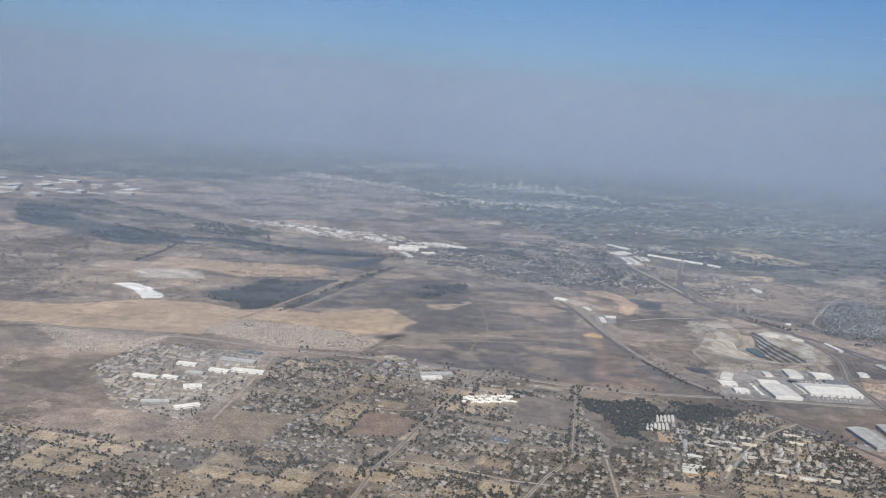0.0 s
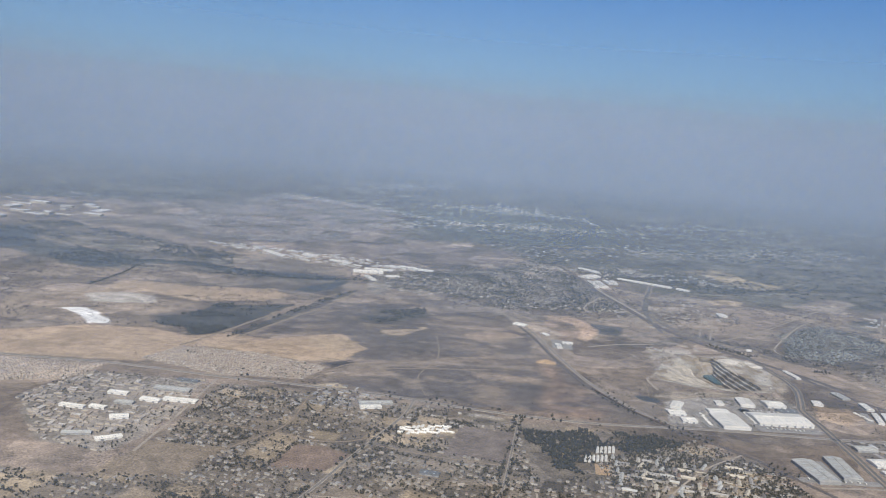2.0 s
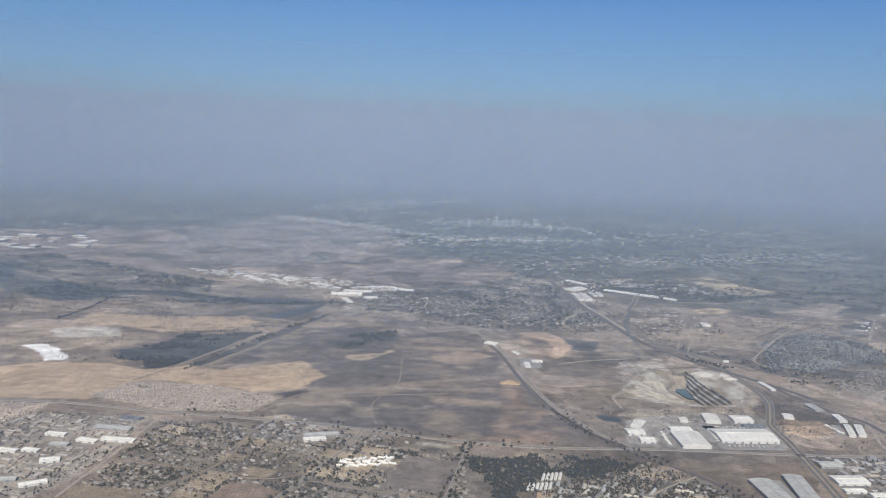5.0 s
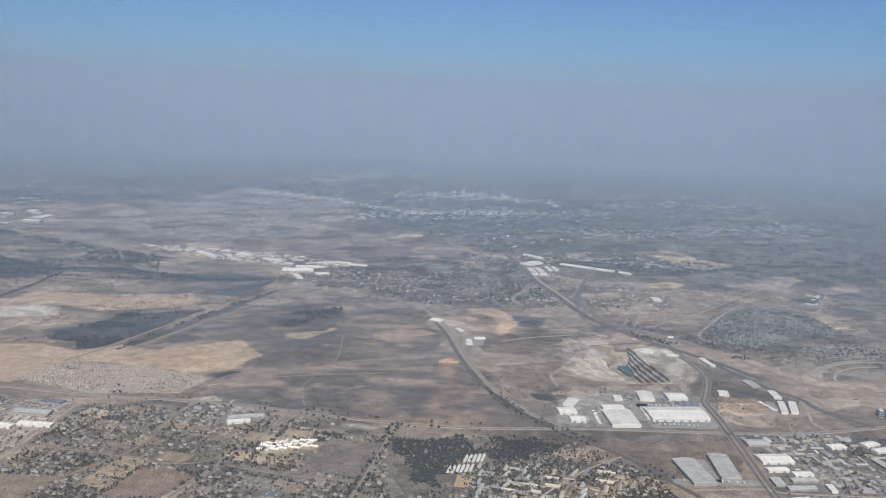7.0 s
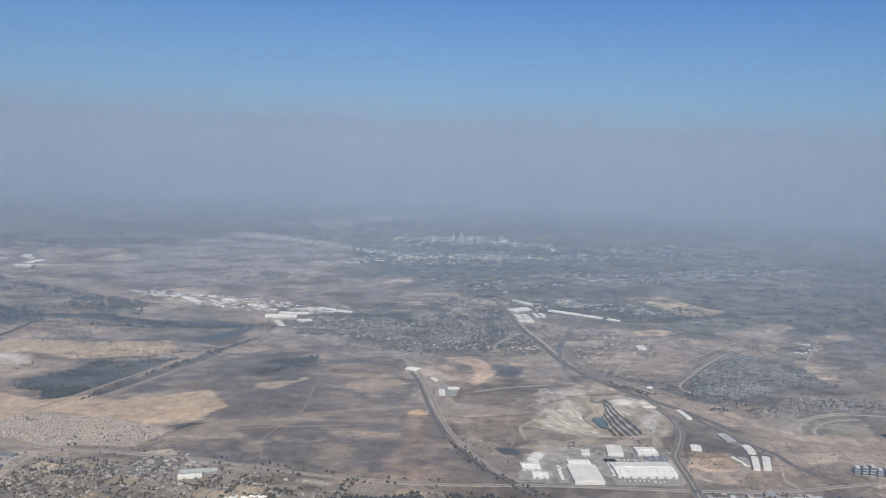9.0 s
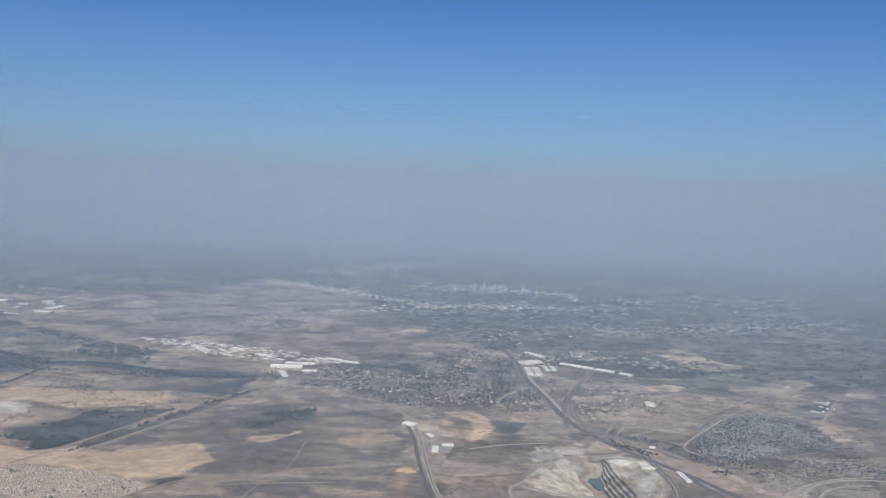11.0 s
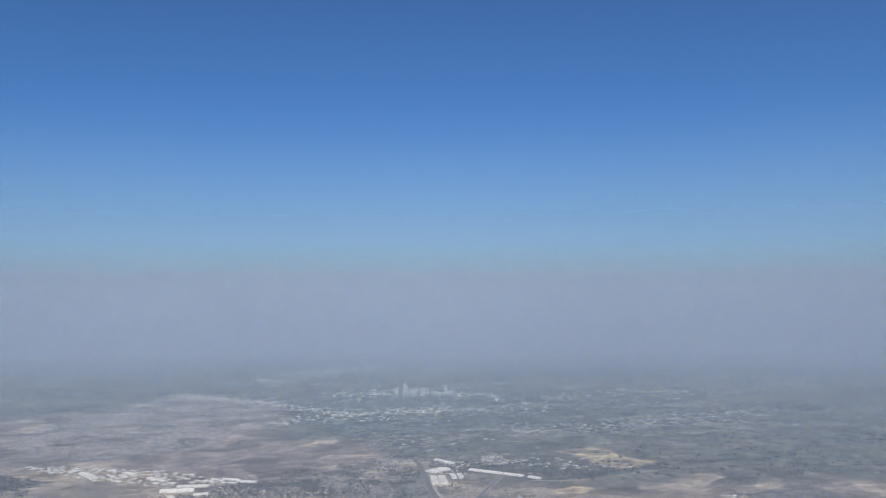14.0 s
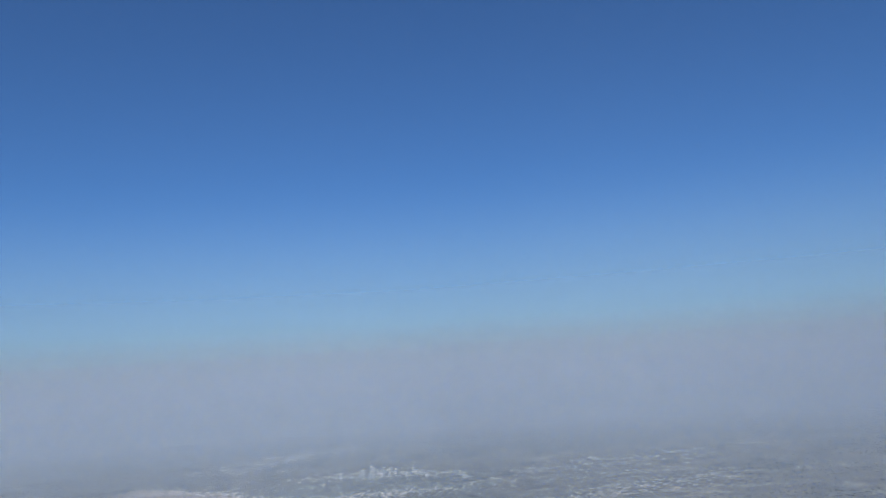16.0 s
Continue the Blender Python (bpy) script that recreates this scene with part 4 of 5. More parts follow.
# ---- large sheds ----
def warehouse(cx, cy, long, wide, high, turn, roof_mat, wall_mat, label, doors=4, lights=3, pitch=0.06):
    """A portal shed: walls, a low ridged sheet roof with standing seams, roof lights, and roller doors along one side."""
    high *= 0.62
    top = tagged(new("warehouse"), label, "warehouse")
    top.matrix_world = pose(cx, cy, 0, 0, 0, turn)
    l, w = long / 2, wide / 2
    wall = part("wall", boxed(-l, l, -w, w, -0.3, high), wall_mat, top)
    rise = wide * pitch
    bm = bmesh.new()
    n = max(6, int(long / 1.6))
    for i in range(n):
        x0, x1 = -l - 0.3 + (long + 0.6) * i / n, -l - 0.3 + (long + 0.6) * (i + 1) / n
        lift = 0.14 if i % 2 else 0.0
        for s in (-1, 1):
            p = [bm.verts.new(v) for v in ((x0, s * (w + 0.3), high + 0.05 + lift), (x1, s * (w + 0.3), high + 0.05 + lift), (x1, 0, high + rise + lift), (x0, 0, high + rise + lift))]
            bm.faces.new(p if s < 0 else p[::-1])
            q = [bm.verts.new(v) for v in ((x0, s * (w + 0.3), high - 0.35), (x1, s * (w + 0.3), high - 0.35))]
            bm.faces.new((q[0], q[1], p[1], p[0]) if s < 0 else (p[0], p[1], q[1], q[0]))
    for s in (-1, 1):
        e = [bm.verts.new(v) for v in ((s * (l + 0.3), -w - 0.3, high - 0.35), (s * (l + 0.3), w + 0.3, high - 0.35), (s * (l + 0.3), w + 0.3, high + 0.1), (s * (l + 0.3), 0, high + rise + 0.1), (s * (l + 0.3), -w - 0.3, high + 0.1))]
        bm.faces.new(e if s > 0 else e[::-1])
    roof = part("roof", bm, roof_mat, top)
    part("ridge_vent", boxed(-l * 0.92, l * 0.92, -0.35, 0.35, high + rise - 0.05, high + rise + 0.4, bevel=0.1), roof_mat, roof)
    for k in range(lights):
        x = -l + long * (k + 0.5) / lights
        for s in (-1, 1):
            z0, z1 = high + rise * 0.30 + 0.20, high + rise * 0.70 + 0.20
            bm = bmesh.new()
            a = [bm.verts.new(v) for v in ((x - 0.5, s * w * 0.70, z0), (x + 0.5, s * w * 0.70, z0), (x + 0.5, s * w * 0.30, z1), (x - 0.5, s * w * 0.30, z1))]
            b = [bm.verts.new(v.co - Vector((0, 0, 0.3))) for v in a]
            bm.faces.new(a if s < 0 else a[::-1])
            for i in range(4):
                bm.faces.new((a[i], b[i], b[(i + 1) % 4], a[(i + 1) % 4]))
            part("roof_light", bm, SKYLIGHT, roof, "pale translucent roof light")
    for k in range(doors):
        x = -l + long * (k + 0.5) / doors
        for s in (-1, 1):
            part("roller_door", boxed(x - 1.1, x + 1.1, min(s * w, s * (w + 0.12)), max(s * w, s * (w + 0.12)), 0, min(1.8, high * 0.6)), DOOR_METAL, wall, "dark roller door")
    c, s = math.cos(radians(turn)), math.sin(radians(turn))
    for a in np.arange(-l - 2, l + 2, 3):
        for b in np.arange(-w - 2, w + 2.1, 3):
            take(cx + a * c - b * s, cy + a * s + b * c, 2.5)
    return top


W, G, D, B = WHITE_SHEET, GREY_SHEET, DARK_SHEET, BLUE_SHEET
WHITE_LABEL, GREY_LABEL = "large white sheet-metal warehouse in a bare yard", "long grey sheet-roofed warehouse beside the divided road"
SHEDS = [
    (317, 862, 20, 11, 3.6, 66, W), (309, 838, 17, 14, 3.4, 7, W), (316, 817, 14, 12, 3.4, 1, W), (358, 822, 40, 27, 4.6, -87, W), (356, 852, 21, 12, 3.6, 6, W),
    (414, 839, 56, 33, 4.6, 5, W), (397, 889, 24, 15, 4.2, 86, W), (428, 890, 20, 18, 4.2, 4, W), (434, 870, 21, 11, 3.4, 4, D), (367, 882, 11, 8, 3, 89, W),
    (483, 908, 13, 10, 3, 80, W), (501, 1020, 31, 6, 3, -81, W), (392, 705, 46, 19, 5, -84, G), (420, 716, 48, 16, 5, 86, G), (530, 870, 34, 6, 3.4, 75, W), (541, 871, 34, 7, 3.4, 73, W),
    (537, 909, 22, 8, 3.2, 88, W), (525, 944, 22, 10, 2.8, -80, G), (468, 773, 20, 12, 3.4, 4, G), (470, 738, 28, 17, 3.4, 6, W), (464, 716, 18, 7, 3.2, 7, W), (482, 709, 16, 7, 3, 7, W),
    (455, 692, 14, 8, 3, -90, G), (470, 682, 23, 6, 3, 7, G), (572, 779, 15, 9, 3, 23, W), (577, 766, 19, 8, 3, 20, W), (538, 771, 15, 9, 3, 13, W), (592, 752, 34, 17, 3.6, 17, B),
    (561, 730, 29, 6, 3.2, -81, G), (494, 683, 12, 5, 3, 89, W), (460, 660, 18, 7, 3, 13, W), (478, 697, 21, 6, 3, 6, G), (185, 1175, 17, 13, 3, -30, W), (224, 1071, 20, 7, 3, -89, W),
    (238, 1090, 13, 7, 3, 5, W), (214, 1128, 12, 6, 3, -60, W), (-219, 766, 18, 7, 3, -6, W), (-177, 788, 34, 9, 3, -5, G), (-186, 754, 18, 8, 3, -12, W), (-161, 759, 30, 8, 3, -5, W),
    (-197, 707, 15, 9, 3, 20, W), (-188, 660, 20, 6, 3, 33, W), (-205, 742, 16, 7, 3, -5, G), (-215, 665, 22, 6, 3, 12, G), (-243, 724, 22, 6, 3, -8, W), (-222, 726, 14, 6, 3, -8, W), (-170, 815, 20, 8, 3, -10, D), (65, 640, 15, 7, 2.6, -13, D), (12, 794, 32, 8, 3, 17, G), (8, 782, 20, 7, 3, 17, W),
]
for cx, cy, long, wide, high, turn, roof in SHEDS:
    near_label = {W: WHITE_LABEL, G: GREY_LABEL, D: "dark-roofed low storage shed in a works yard", B: "broad dark blue sheet-roofed factory hall"}[roof]
    if cy > 1000:
        near_label = "white roadside depot shed on bare earth"
    elif cx < 100:
        near_label = "small pale-roofed factory shed west of the suburb"
    warehouse(cx, cy, long, wide, high, turn, roof, GREY_WALL if roof in (G, D) else WHITE_WALL, near_label, max(2, int(long / 8)), max(2, int(long / 7)))
FAR_SHEDS = [
    (-52, 1488, 52, 15, 5, 6), (-44, 1432, 36, 9, 4, -66), (-36, 1520, 50, 10, 4, 4), (-8, 1462, 22, 9, 4, 12), (355, 1551, 54, 11, 5, -85), (369, 1554, 54, 12, 5, -85), (387, 1585, 33, 8, 4, -81), (399, 1587, 33, 8, 4, -85), (362, 1633, 40, 24, 4, 44),
    (439, 1625, 50, 10, 4, -31), (483, 1597, 54, 10, 4, -32), (524, 1568, 23, 9, 4, -41), (374, 1711, 50, 11, 4, -52), (526, 1356, 18, 13, 4, 90), (-172, 1618, 30, 12, 4, -40), (-239, 1606, 60, 14, 4, -50),
    (44, 1552, 34, 8, 4, -15), (14, 1568, 30, 8, 4, -15), (-110, 1570, 44, 10, 4, -35),
]
for cx, cy, long, wide, high, turn in FAR_SHEDS:
    warehouse(cx, cy, long, wide, high, turn, W, WHITE_WALL, "distant white sheet-metal factory hall", 3, 3)


# ---- many small copies in one mesh ----
def many(name, shapes, spots, mats, label, category):
    """Joins copies of plain shapes into one object. A spot is x, y, z, turn, and three scales."""
    verts, faces, index, base = [], [], [], 0
    pick = rng.integers(0, len(shapes), len(spots))
    for k, (sv, sf, si) in enumerate(shapes):
        s = spots[pick == k]
        if not len(s):
            continue
        sv = np.array(sv, float)
        c, n = np.cos(s[:, 3])[:, None], np.sin(s[:, 3])[:, None]
        px, py = sv[None, :, 0] * s[:, 4:5], sv[None, :, 1] * s[:, 5:6]
        co = np.stack([s[:, 0:1] + px * c - py * n, s[:, 1:2] + px * n + py * c, s[:, 2:3] + sv[None, :, 2] * s[:, 6:7]], -1).reshape(-1, 3)
        verts.append(co)
        for j in range(len(s)):
            o = base + j * len(sv)
            faces.extend([tuple(o + i for i in f) for f in sf])
            index.extend(si)
        base += len(co)
    ob = mesh_object(name, np.concatenate(verts), faces, mats, index)
    return tagged(ob, label, category, kind="stuff")


def house_shape(hip=0.0, ell=False):
    """A unit house: walls 0, roof 1; length 1, width 1, eaves at 0.55, ridge at 1."""
    def wing(x0, x1, y0, y1, o, along=True):
        v = [(x0, y0, 0), (x1, y0, 0), (x1, y1, 0), (x0, y1, 0), (x0, y0, .55), (x1, y0, .55), (x1, y1, .55), (x0, y1, .55)]
        f = [(o, o + 1, o + 5, o + 4), (o + 1, o + 2, o + 6, o + 5), (o + 2, o + 3, o + 7, o + 6), (o + 3, o, o + 4, o + 7)]
        e = 0.06
        r = [(x0 - e, y0 - e, .5), (x1 + e, y0 - e, .5), (x1 + e, y1 + e, .5), (x0 - e, y1 + e, .5)]
        if along:
            r += [(x0 - e + hip, (y0 + y1) / 2, 1), (x1 + e - hip, (y0 + y1) / 2, 1)]
            g = [(8, 9, 13, 12), (10, 11, 12, 13), (9, 10, 13), (11, 8, 12)]
        else:
            r += [((x0 + x1) / 2, y0 - e + hip, .97), ((x0 + x1) / 2, y1 + e - hip, .97)]
            g = [(8, 9, 12), (9, 10, 13, 12), (10, 11, 13), (11, 8, 12, 13)]
        return v + r, f + [tuple(o + i for i in q) for q in g], [0] * 4 + [1] * 4
    v, f, i = wing(-.5, .5, -.5, .5 if not ell else 0.0, 0)
    if ell:
        v2, f2, i2 = wing(-.5, -.05, -.1, .6, len(v), False)
        v, f, i = v + v2, f + f2, i + i2
    return v, f, i


def shed_shape():
    v = [(-.5, -.5, 0), (.5, -.5, 0), (.5, .5, 0), (-.5, .5, 0), (-.5, -.5, .8), (.5, -.5, .8), (.5, .5, .8), (-.5, .5, .8), (-.53, -.53, .78), (.53, -.53, .78), (.53, .53, .78), (-.53, .53, .78), (-.53, 0, 1), (.53, 0, 1)]
    return v, [(0, 1, 5, 4), (1, 2, 6, 5), (2, 3, 7, 6), (3, 0, 4, 7), (8, 9, 13, 12), (10, 11, 12, 13), (9, 10, 13), (11, 8, 12)], [0] * 4 + [1] * 4


def lump_shape(seed, lumps=3):
    """A small uneven crown of a few rough lumps, about one metre across and high."""
    r = np.random.default_rng(seed)
    ring = [(0, 0, -1), (1, 0, 0), (0.3, 0.95, 0.1), (-0.8, 0.6, -0.1), (-0.8, -0.6, 0.1), (0.3, -0.95, -0.1), (0, 0, 1)]
    tri = [(0, 2, 1), (0, 3, 2), (0, 4, 3), (0, 5, 4), (0, 1, 5), (6, 1, 2), (6, 2, 3), (6, 3, 4), (6, 4, 5), (6, 5, 1)]
    v, f = [], []
    for k in range(lumps):
        a, q = r.uniform(0, 6.3), r.uniform(0.1, 0.33) if k else 0.0
        c = (q * math.cos(a), q * math.sin(a), r.uniform(0.35, 0.8))
        s = r.uniform(0.24, 0.42)
        o = len(v)
        v += [tuple(c[i] + s * p[i] * r.uniform(0.65, 1.3) for i in range(3)) for p in ring]
        f += [tuple(o + i for i in q2) for q2 in tri]
    return v, f, [0] * len(f)


HOUSES = [house_shape(0.0), house_shape(0.22), house_shape(0.0, True), house_shape(0.2, True)]
LUMPS = [lump_shape(s) for s in range(1, 9)]
SMALL_LUMPS = [lump_shape(s, 2) for s in range(21, 27)]


def strewn(outline, count, thin=None, clear=True):
    """Random places inside an outline, off the roads and buildings; thin keeps a share of them place by place."""
    p = np.array(outline, float)
    x, y = rng.uniform(p[:, 0].min(), p[:, 0].max(), count * 3), rng.uniform(p[:, 1].min(), p[:, 1].max(), count * 3)
    ok = depth_in(outline, x, y) > 0
    if clear:
        ok &= free(x, y)
    if thin is not None:
        ok &= rng.random(len(x)) < thin(x, y)
    return np.stack([x[ok], y[ok]], -1)[:count]


def gridded(outline, dx, dy, turn, jitter, clear=True):
    """Places on a loose grid of plots inside an outline."""
    p = np.array(outline, float)
    c, r = p.mean(0), np.abs(p - p.mean(0)).max() * 1.5
    gx, gy = np.meshgrid(np.arange(-r, r, dx), np.arange(-r, r, dy))
    gx, gy = gx.ravel() + rng.normal(0, jitter * dx, gx.size), gy.ravel() + rng.normal(0, jitter * dy, gy.size)
    a = radians(turn)
    x, y = c[0] + gx * math.cos(a) - gy * math.sin(a), c[1] + gx * math.sin(a) + gy * math.cos(a)
    ok = depth_in(outline, x, y) > 0
    if clear:
        ok &= free(x, y)
    return np.stack([x[ok], y[ok]], -1)


def spots(xy, turn, lx, ly, lz, vary=0.25, z=0.0):
    n = len(xy)
    f = 1 + rng.uniform(-vary, vary, (n, 3))
    a = radians(turn) + rng.choice([0, math.pi / 2], n) + rng.normal(0, 0.08, n) if turn is not None else rng.uniform(0, 6.3, n)
    return np.column_stack([xy, np.full(n, z), a, lx * f[:, 0], ly * f[:, 1], lz * f[:, 2]])


def off_plots(xy):
    """Keeps places off the open plots of the southern suburb."""
    x, y = xy[:, 0], xy[:, 1]
    ok = np.ones(len(x), bool)
    for o in (BARE_PLOT, BARE_PLOT_WEST, WEST_FIELD, [(190, 660), (222, 660), (222, 692), (190, 692)], [(95, 770), (138, 768), (138, 788), (95, 790)]):
        ok &= depth_in(o, x, y) < 1
    return xy[ok]


# ---- houses of the southern suburb: the nearest singly, the rest in one mesh ----
def house(kind, long, wide, high):
    top = tagged(new("house"), "small plastered house with a pitched roof in a dry garden", "house", "houses of the southern suburb")
    v, f, i = HOUSES[kind]
    for name, want, mat in (("wall", 0, HOUSE_WALL), ("roof", 1, ROOF_TILE)):
        bm = bmesh.new()
        vs = [bm.verts.new((x * long, y * wide, z * high)) for x, y, z in v]
        for q, m in zip(f, i):
            if m == want:
                bm.faces.new([vs[k] for k in q])
        bmesh.ops.delete(bm, geom=[w for w in bm.verts if not w.link_faces], context="VERTS")
        part(name, bm, mat, top)
    return top


def tree(seed, high, wide):
    r = np.random.default_rng(seed)
    top = tagged(new("tree"), "dusty dark green garden tree with a ragged crown", "tree", "trees of the southern suburb")
    bm = bmesh.new()
    bmesh.ops.create_cone(bm, cap_ends=True, segments=6, radius1=0.16, radius2=0.08, depth=high * 0.6, matrix=Matrix.Translation((0, 0, high * 0.3)))
    for k in range(3):
        a = r.uniform(0, 6.3)
        m = Matrix.Translation((0.2 * math.cos(a), 0.2 * math.sin(a), high * 0.5)) @ Euler((0.7 * math.sin(a), -0.7 * math.cos(a), 0)).to_matrix().to_4x4()
        bmesh.ops.create_cone(bm, cap_ends=False, segments=4, radius1=0.07, radius2=0.03, depth=high * 0.35, matrix=m)
    part("trunk", bm, BARK, top)
    bm = bmesh.new()
    for k in range(26):
        a, q, z = r.uniform(0, 6.3), wide * 0.5 * math.sqrt(r.uniform(0, 1)), r.uniform(0.35, 1.0)
        q *= 1 - 0.6 * abs(z - 0.55)
        m = pose(q * math.cos(a), q * math.sin(a), high * z, *r.uniform(0, 180, 3)) @ Matrix.Diagonal((*(wide * r.uniform(0.09, 0.2, 3)), 1))
        bmesh.ops.create_icosphere(bm, subdivisions=1, radius=1, matrix=m) if k % 3 == 0 else bmesh.ops.create_cone(bm, cap_ends=True, segments=4, radius1=1.0, radius2=0.3, depth=1.4, matrix=m)
    part("crown", bm, LEAF, top)
    return top


def split(xy, count, where):
    """The count places nearest to a spot of the plan, and the rest."""
    o = np.argsort(np.hypot(xy[:, 0] - where[0], xy[:, 1] - where[1]))
    return xy[o[:count]], xy[o[count:]]


VILLAGE = [(-330, 470), (-330, 600), (-180, 590), (-150, 670), (-140, 820), (45, 805), (140, 775), (150, 640), (330, 720), (370, 640), (400, 470)]
def village_houses():
    """Houses plot by plot: packed estates, single homes on smallholdings, and open plots."""
    g = off_plots(gridded(VILLAGE, 6.2, 5.6, -15.6, 0.2))
    kind = plot_of(g[:, 0], g[:, 1])[2]
    chance = np.select([kind < 0.3, kind < 0.6, kind < 0.8], [0.74, 0.44, 0.18], 0.03)
    return g[rng.random(len(g)) < chance]


plots = village_houses()
near, rest = split(plots, 280, (60, 520))
protos = [house(k, l, w, h) for k, l, w, h in ((0, 3.3, 2.0, 1.4), (1, 3.7, 2.3, 1.5), (2, 4.0, 3.3, 1.5), (3, 3.6, 3.1, 1.5), (1, 2.6, 2.1, 1.3))]
for i, (x, y) in enumerate(near):
    m = pose(x, y, 0, 0, 0, -15.6 + 90 * int(rng.integers(0, 4)) + float(rng.normal(0, 6)))
    if i < len(protos):
        protos[i].matrix_world = m
    else:
        copy_thing(protos[int(rng.integers(0, len(protos)))], m)
many("houses", HOUSES, spots(rest, -15.6, 3.4, 2.4, 1.4, 0.4), [WALL_MANY, ROOF_MANY], "plastered suburban houses with tile and sheet roofs among trees", "houses")
for x, y in plots:
    take(x, y, 2)

def tree_share(x, y):
    """How thickly trees stand: along plot edges, in gardens, and in thickets."""
    _, _, kind, edge = plot_of(x, y)
    garden = np.select([kind < 0.3, kind < 0.6, kind < 0.8], [0.34, 0.5, 0.26], 0.04)
    thicket = np.clip((soft_noise(x, y, 30, 311, 5) - 0.42) * 5, 0.1, 1.4)
    return np.clip(garden * thicket + np.where(edge < 1.6, 0.4 * (soft_noise(x, y, 50, 313, 3) > 0.42), 0), 0, 1)


wild = off_plots(strewn(VILLAGE, 40000, tree_share))
wild = wild[:20000]
near, rest = split(wild, 280, (60, 520))
protos = [tree(s, h, w) for s, h, w in ((1, 2.0, 2.0), (2, 2.7, 2.4), (3, 1.6, 1.7), (4, 3.2, 1.9), (5, 2.2, 2.6))]
for i, (x, y) in enumerate(near):
    m = pose(x, y, 0, 0, 0, float(rng.uniform(0, 360)))
    if i < len(protos):
        protos[i].matrix_world = m
    else:
        copy_thing(protos[int(rng.integers(0, len(protos)))], m)
many("trees", LUMPS, spots(rest, None, 1.75, 1.75, 1.45, 0.6), [LEAF_MANY], "dusty green and grey trees between suburban houses", "trees")
WIDE_GROVE = [(146, 752), (204, 778), (300, 764), (310, 735), (240, 716), (200, 690), (188, 640), (168, 650), (160, 690), (148, 723)]
grove = strewn(WIDE_GROVE, 2600, lambda x, y: np.clip((soft_noise(x, y, 17, 315, 4) - 0.44 + 0.016 * np.clip(depth_in(GROVE, x, y), -8, 8)) * 6, 0.02, 1))
many("grove", LUMPS, spots(grove, None, 2.3, 2.3, 2.0, 0.5), [DARKLEAF_MANY], "dense dark blue-gum grove beside the suburb", "trees")


t = strewn(DARK_COPSE, 260, lambda x, y: np.clip((soft_noise(x, y, 30, 319, 4) - 0.45) * 7, 0, 1))
many("copse", LUMPS, spots(t, None, 3.2, 3.2, 2.6, 0.4), [DARKLEAF_MANY], "thin dark copse on burnt grassland", "trees")

# ---- the other quarters ----
def quarter(outline, dx, dy, turn, size, high, mats, house_label, trees, tree_size, leaf, tree_label, thin=0.35, seed=400, loose=0.16):
    g = gridded(outline, dx, dy, turn, loose)
    g = g[soft_noise(g[:, 0], g[:, 1], 60, seed) + 0.012 * np.minimum(depth_in(outline, g[:, 0], g[:, 1]) - 12, 0) > thin]
    many("houses", HOUSES, spots(g, turn, size, size * 0.72, high), mats, house_label, "houses")
    if trees:
        t = strewn(outline, trees, lambda x, y: np.clip((soft_noise(x, y, 50, seed + 9, 5) - 0.34) * 4, 0.05, 1))
        many("trees", SMALL_LUMPS, spots(t, None, tree_size, tree_size, tree_size * 0.75, 0.4), [leaf], tree_label, "trees")


EARTHWORKS = [(585, 950), (625, 1030), (680, 1058), (790, 1062), (790, 945)]
for xx in range(580, 792, 2):
    for yy in range(940, 1066, 2):
        if depth_in(EARTHWORKS, np.array([float(xx)]), np.array([float(yy)]))[0] > 0:
            take(xx, yy, 1)
quarter(TOWNSHIP, 3.5, 4.0, -6, 2.0, 1.0, [WALL_MANY, SHACK_MANY], "tightly packed small township houses with pale sheet roofs", 160, 1.6, LEAF_MANY, "sparse small township trees", 0.2, 410)
quarter(TOWNSHIP_WEST, 3.6, 4.2, -3, 2.0, 1.0, [WALL_MANY, SHACK_MANY], "packed small township houses by the highway", 120, 1.6, LEAF_MANY, "sparse township trees by the highway", 0.2, 420)
ESTATE = [(215, 612), (200, 700), (262, 726), (300, 764), (332, 734), (360, 690), (374, 620)]
quarter(ESTATE, 7.5, 6.8, -15, 3.2, 1.5, [WALL_MANY, ROOF_MANY], "plastered houses and flats of a walled estate", 3000, 2.2, LEAF_MANY, "dusty trees between estate houses", 0.40, 425, 0.3)
quarter(SUBURB_EAST, 4.6, 5.4, 30, 2.1, 0.85, [MUTED_WALL_MANY, TEAL_MANY], "estate houses with grey-blue roofs on a curved ridge", 2400, 2.0, FAR_LEAF_MANY, "dark garden trees of the estate", 0.36, 430, 0.4)
quarter(SUBURB_FAR_EAST, 5.0, 5.6, 20, 1.9, 0.8, [MUTED_WALL_MANY, SHACK_MANY], "scattered pale houses on an eastern slope", 900, 1.8, LEAF_MANY, "thin garden trees on an eastern slope", 0.42, 440, 0.5)
quarter(SUBURB_NORTH, 5.2, 6.0, 24, 2.4, 1.0, [MUTED_WALL_MANY, SHACK_MANY], "northern suburb houses among dark trees", 5600, 2.6, FAR_LEAF_MANY, "dark trees of the northern suburb", 0.50, 450, 0.4)
quarter(HILL_TOWN, 9, 10, 15, 2.6, 1.2, [MUTED_WALL_MANY, TEAL_MANY], "far pale township houses on a low rise", 1500, 4, LEAF_MANY, "scattered trees of a far township", 0.44, 460, 0.6)


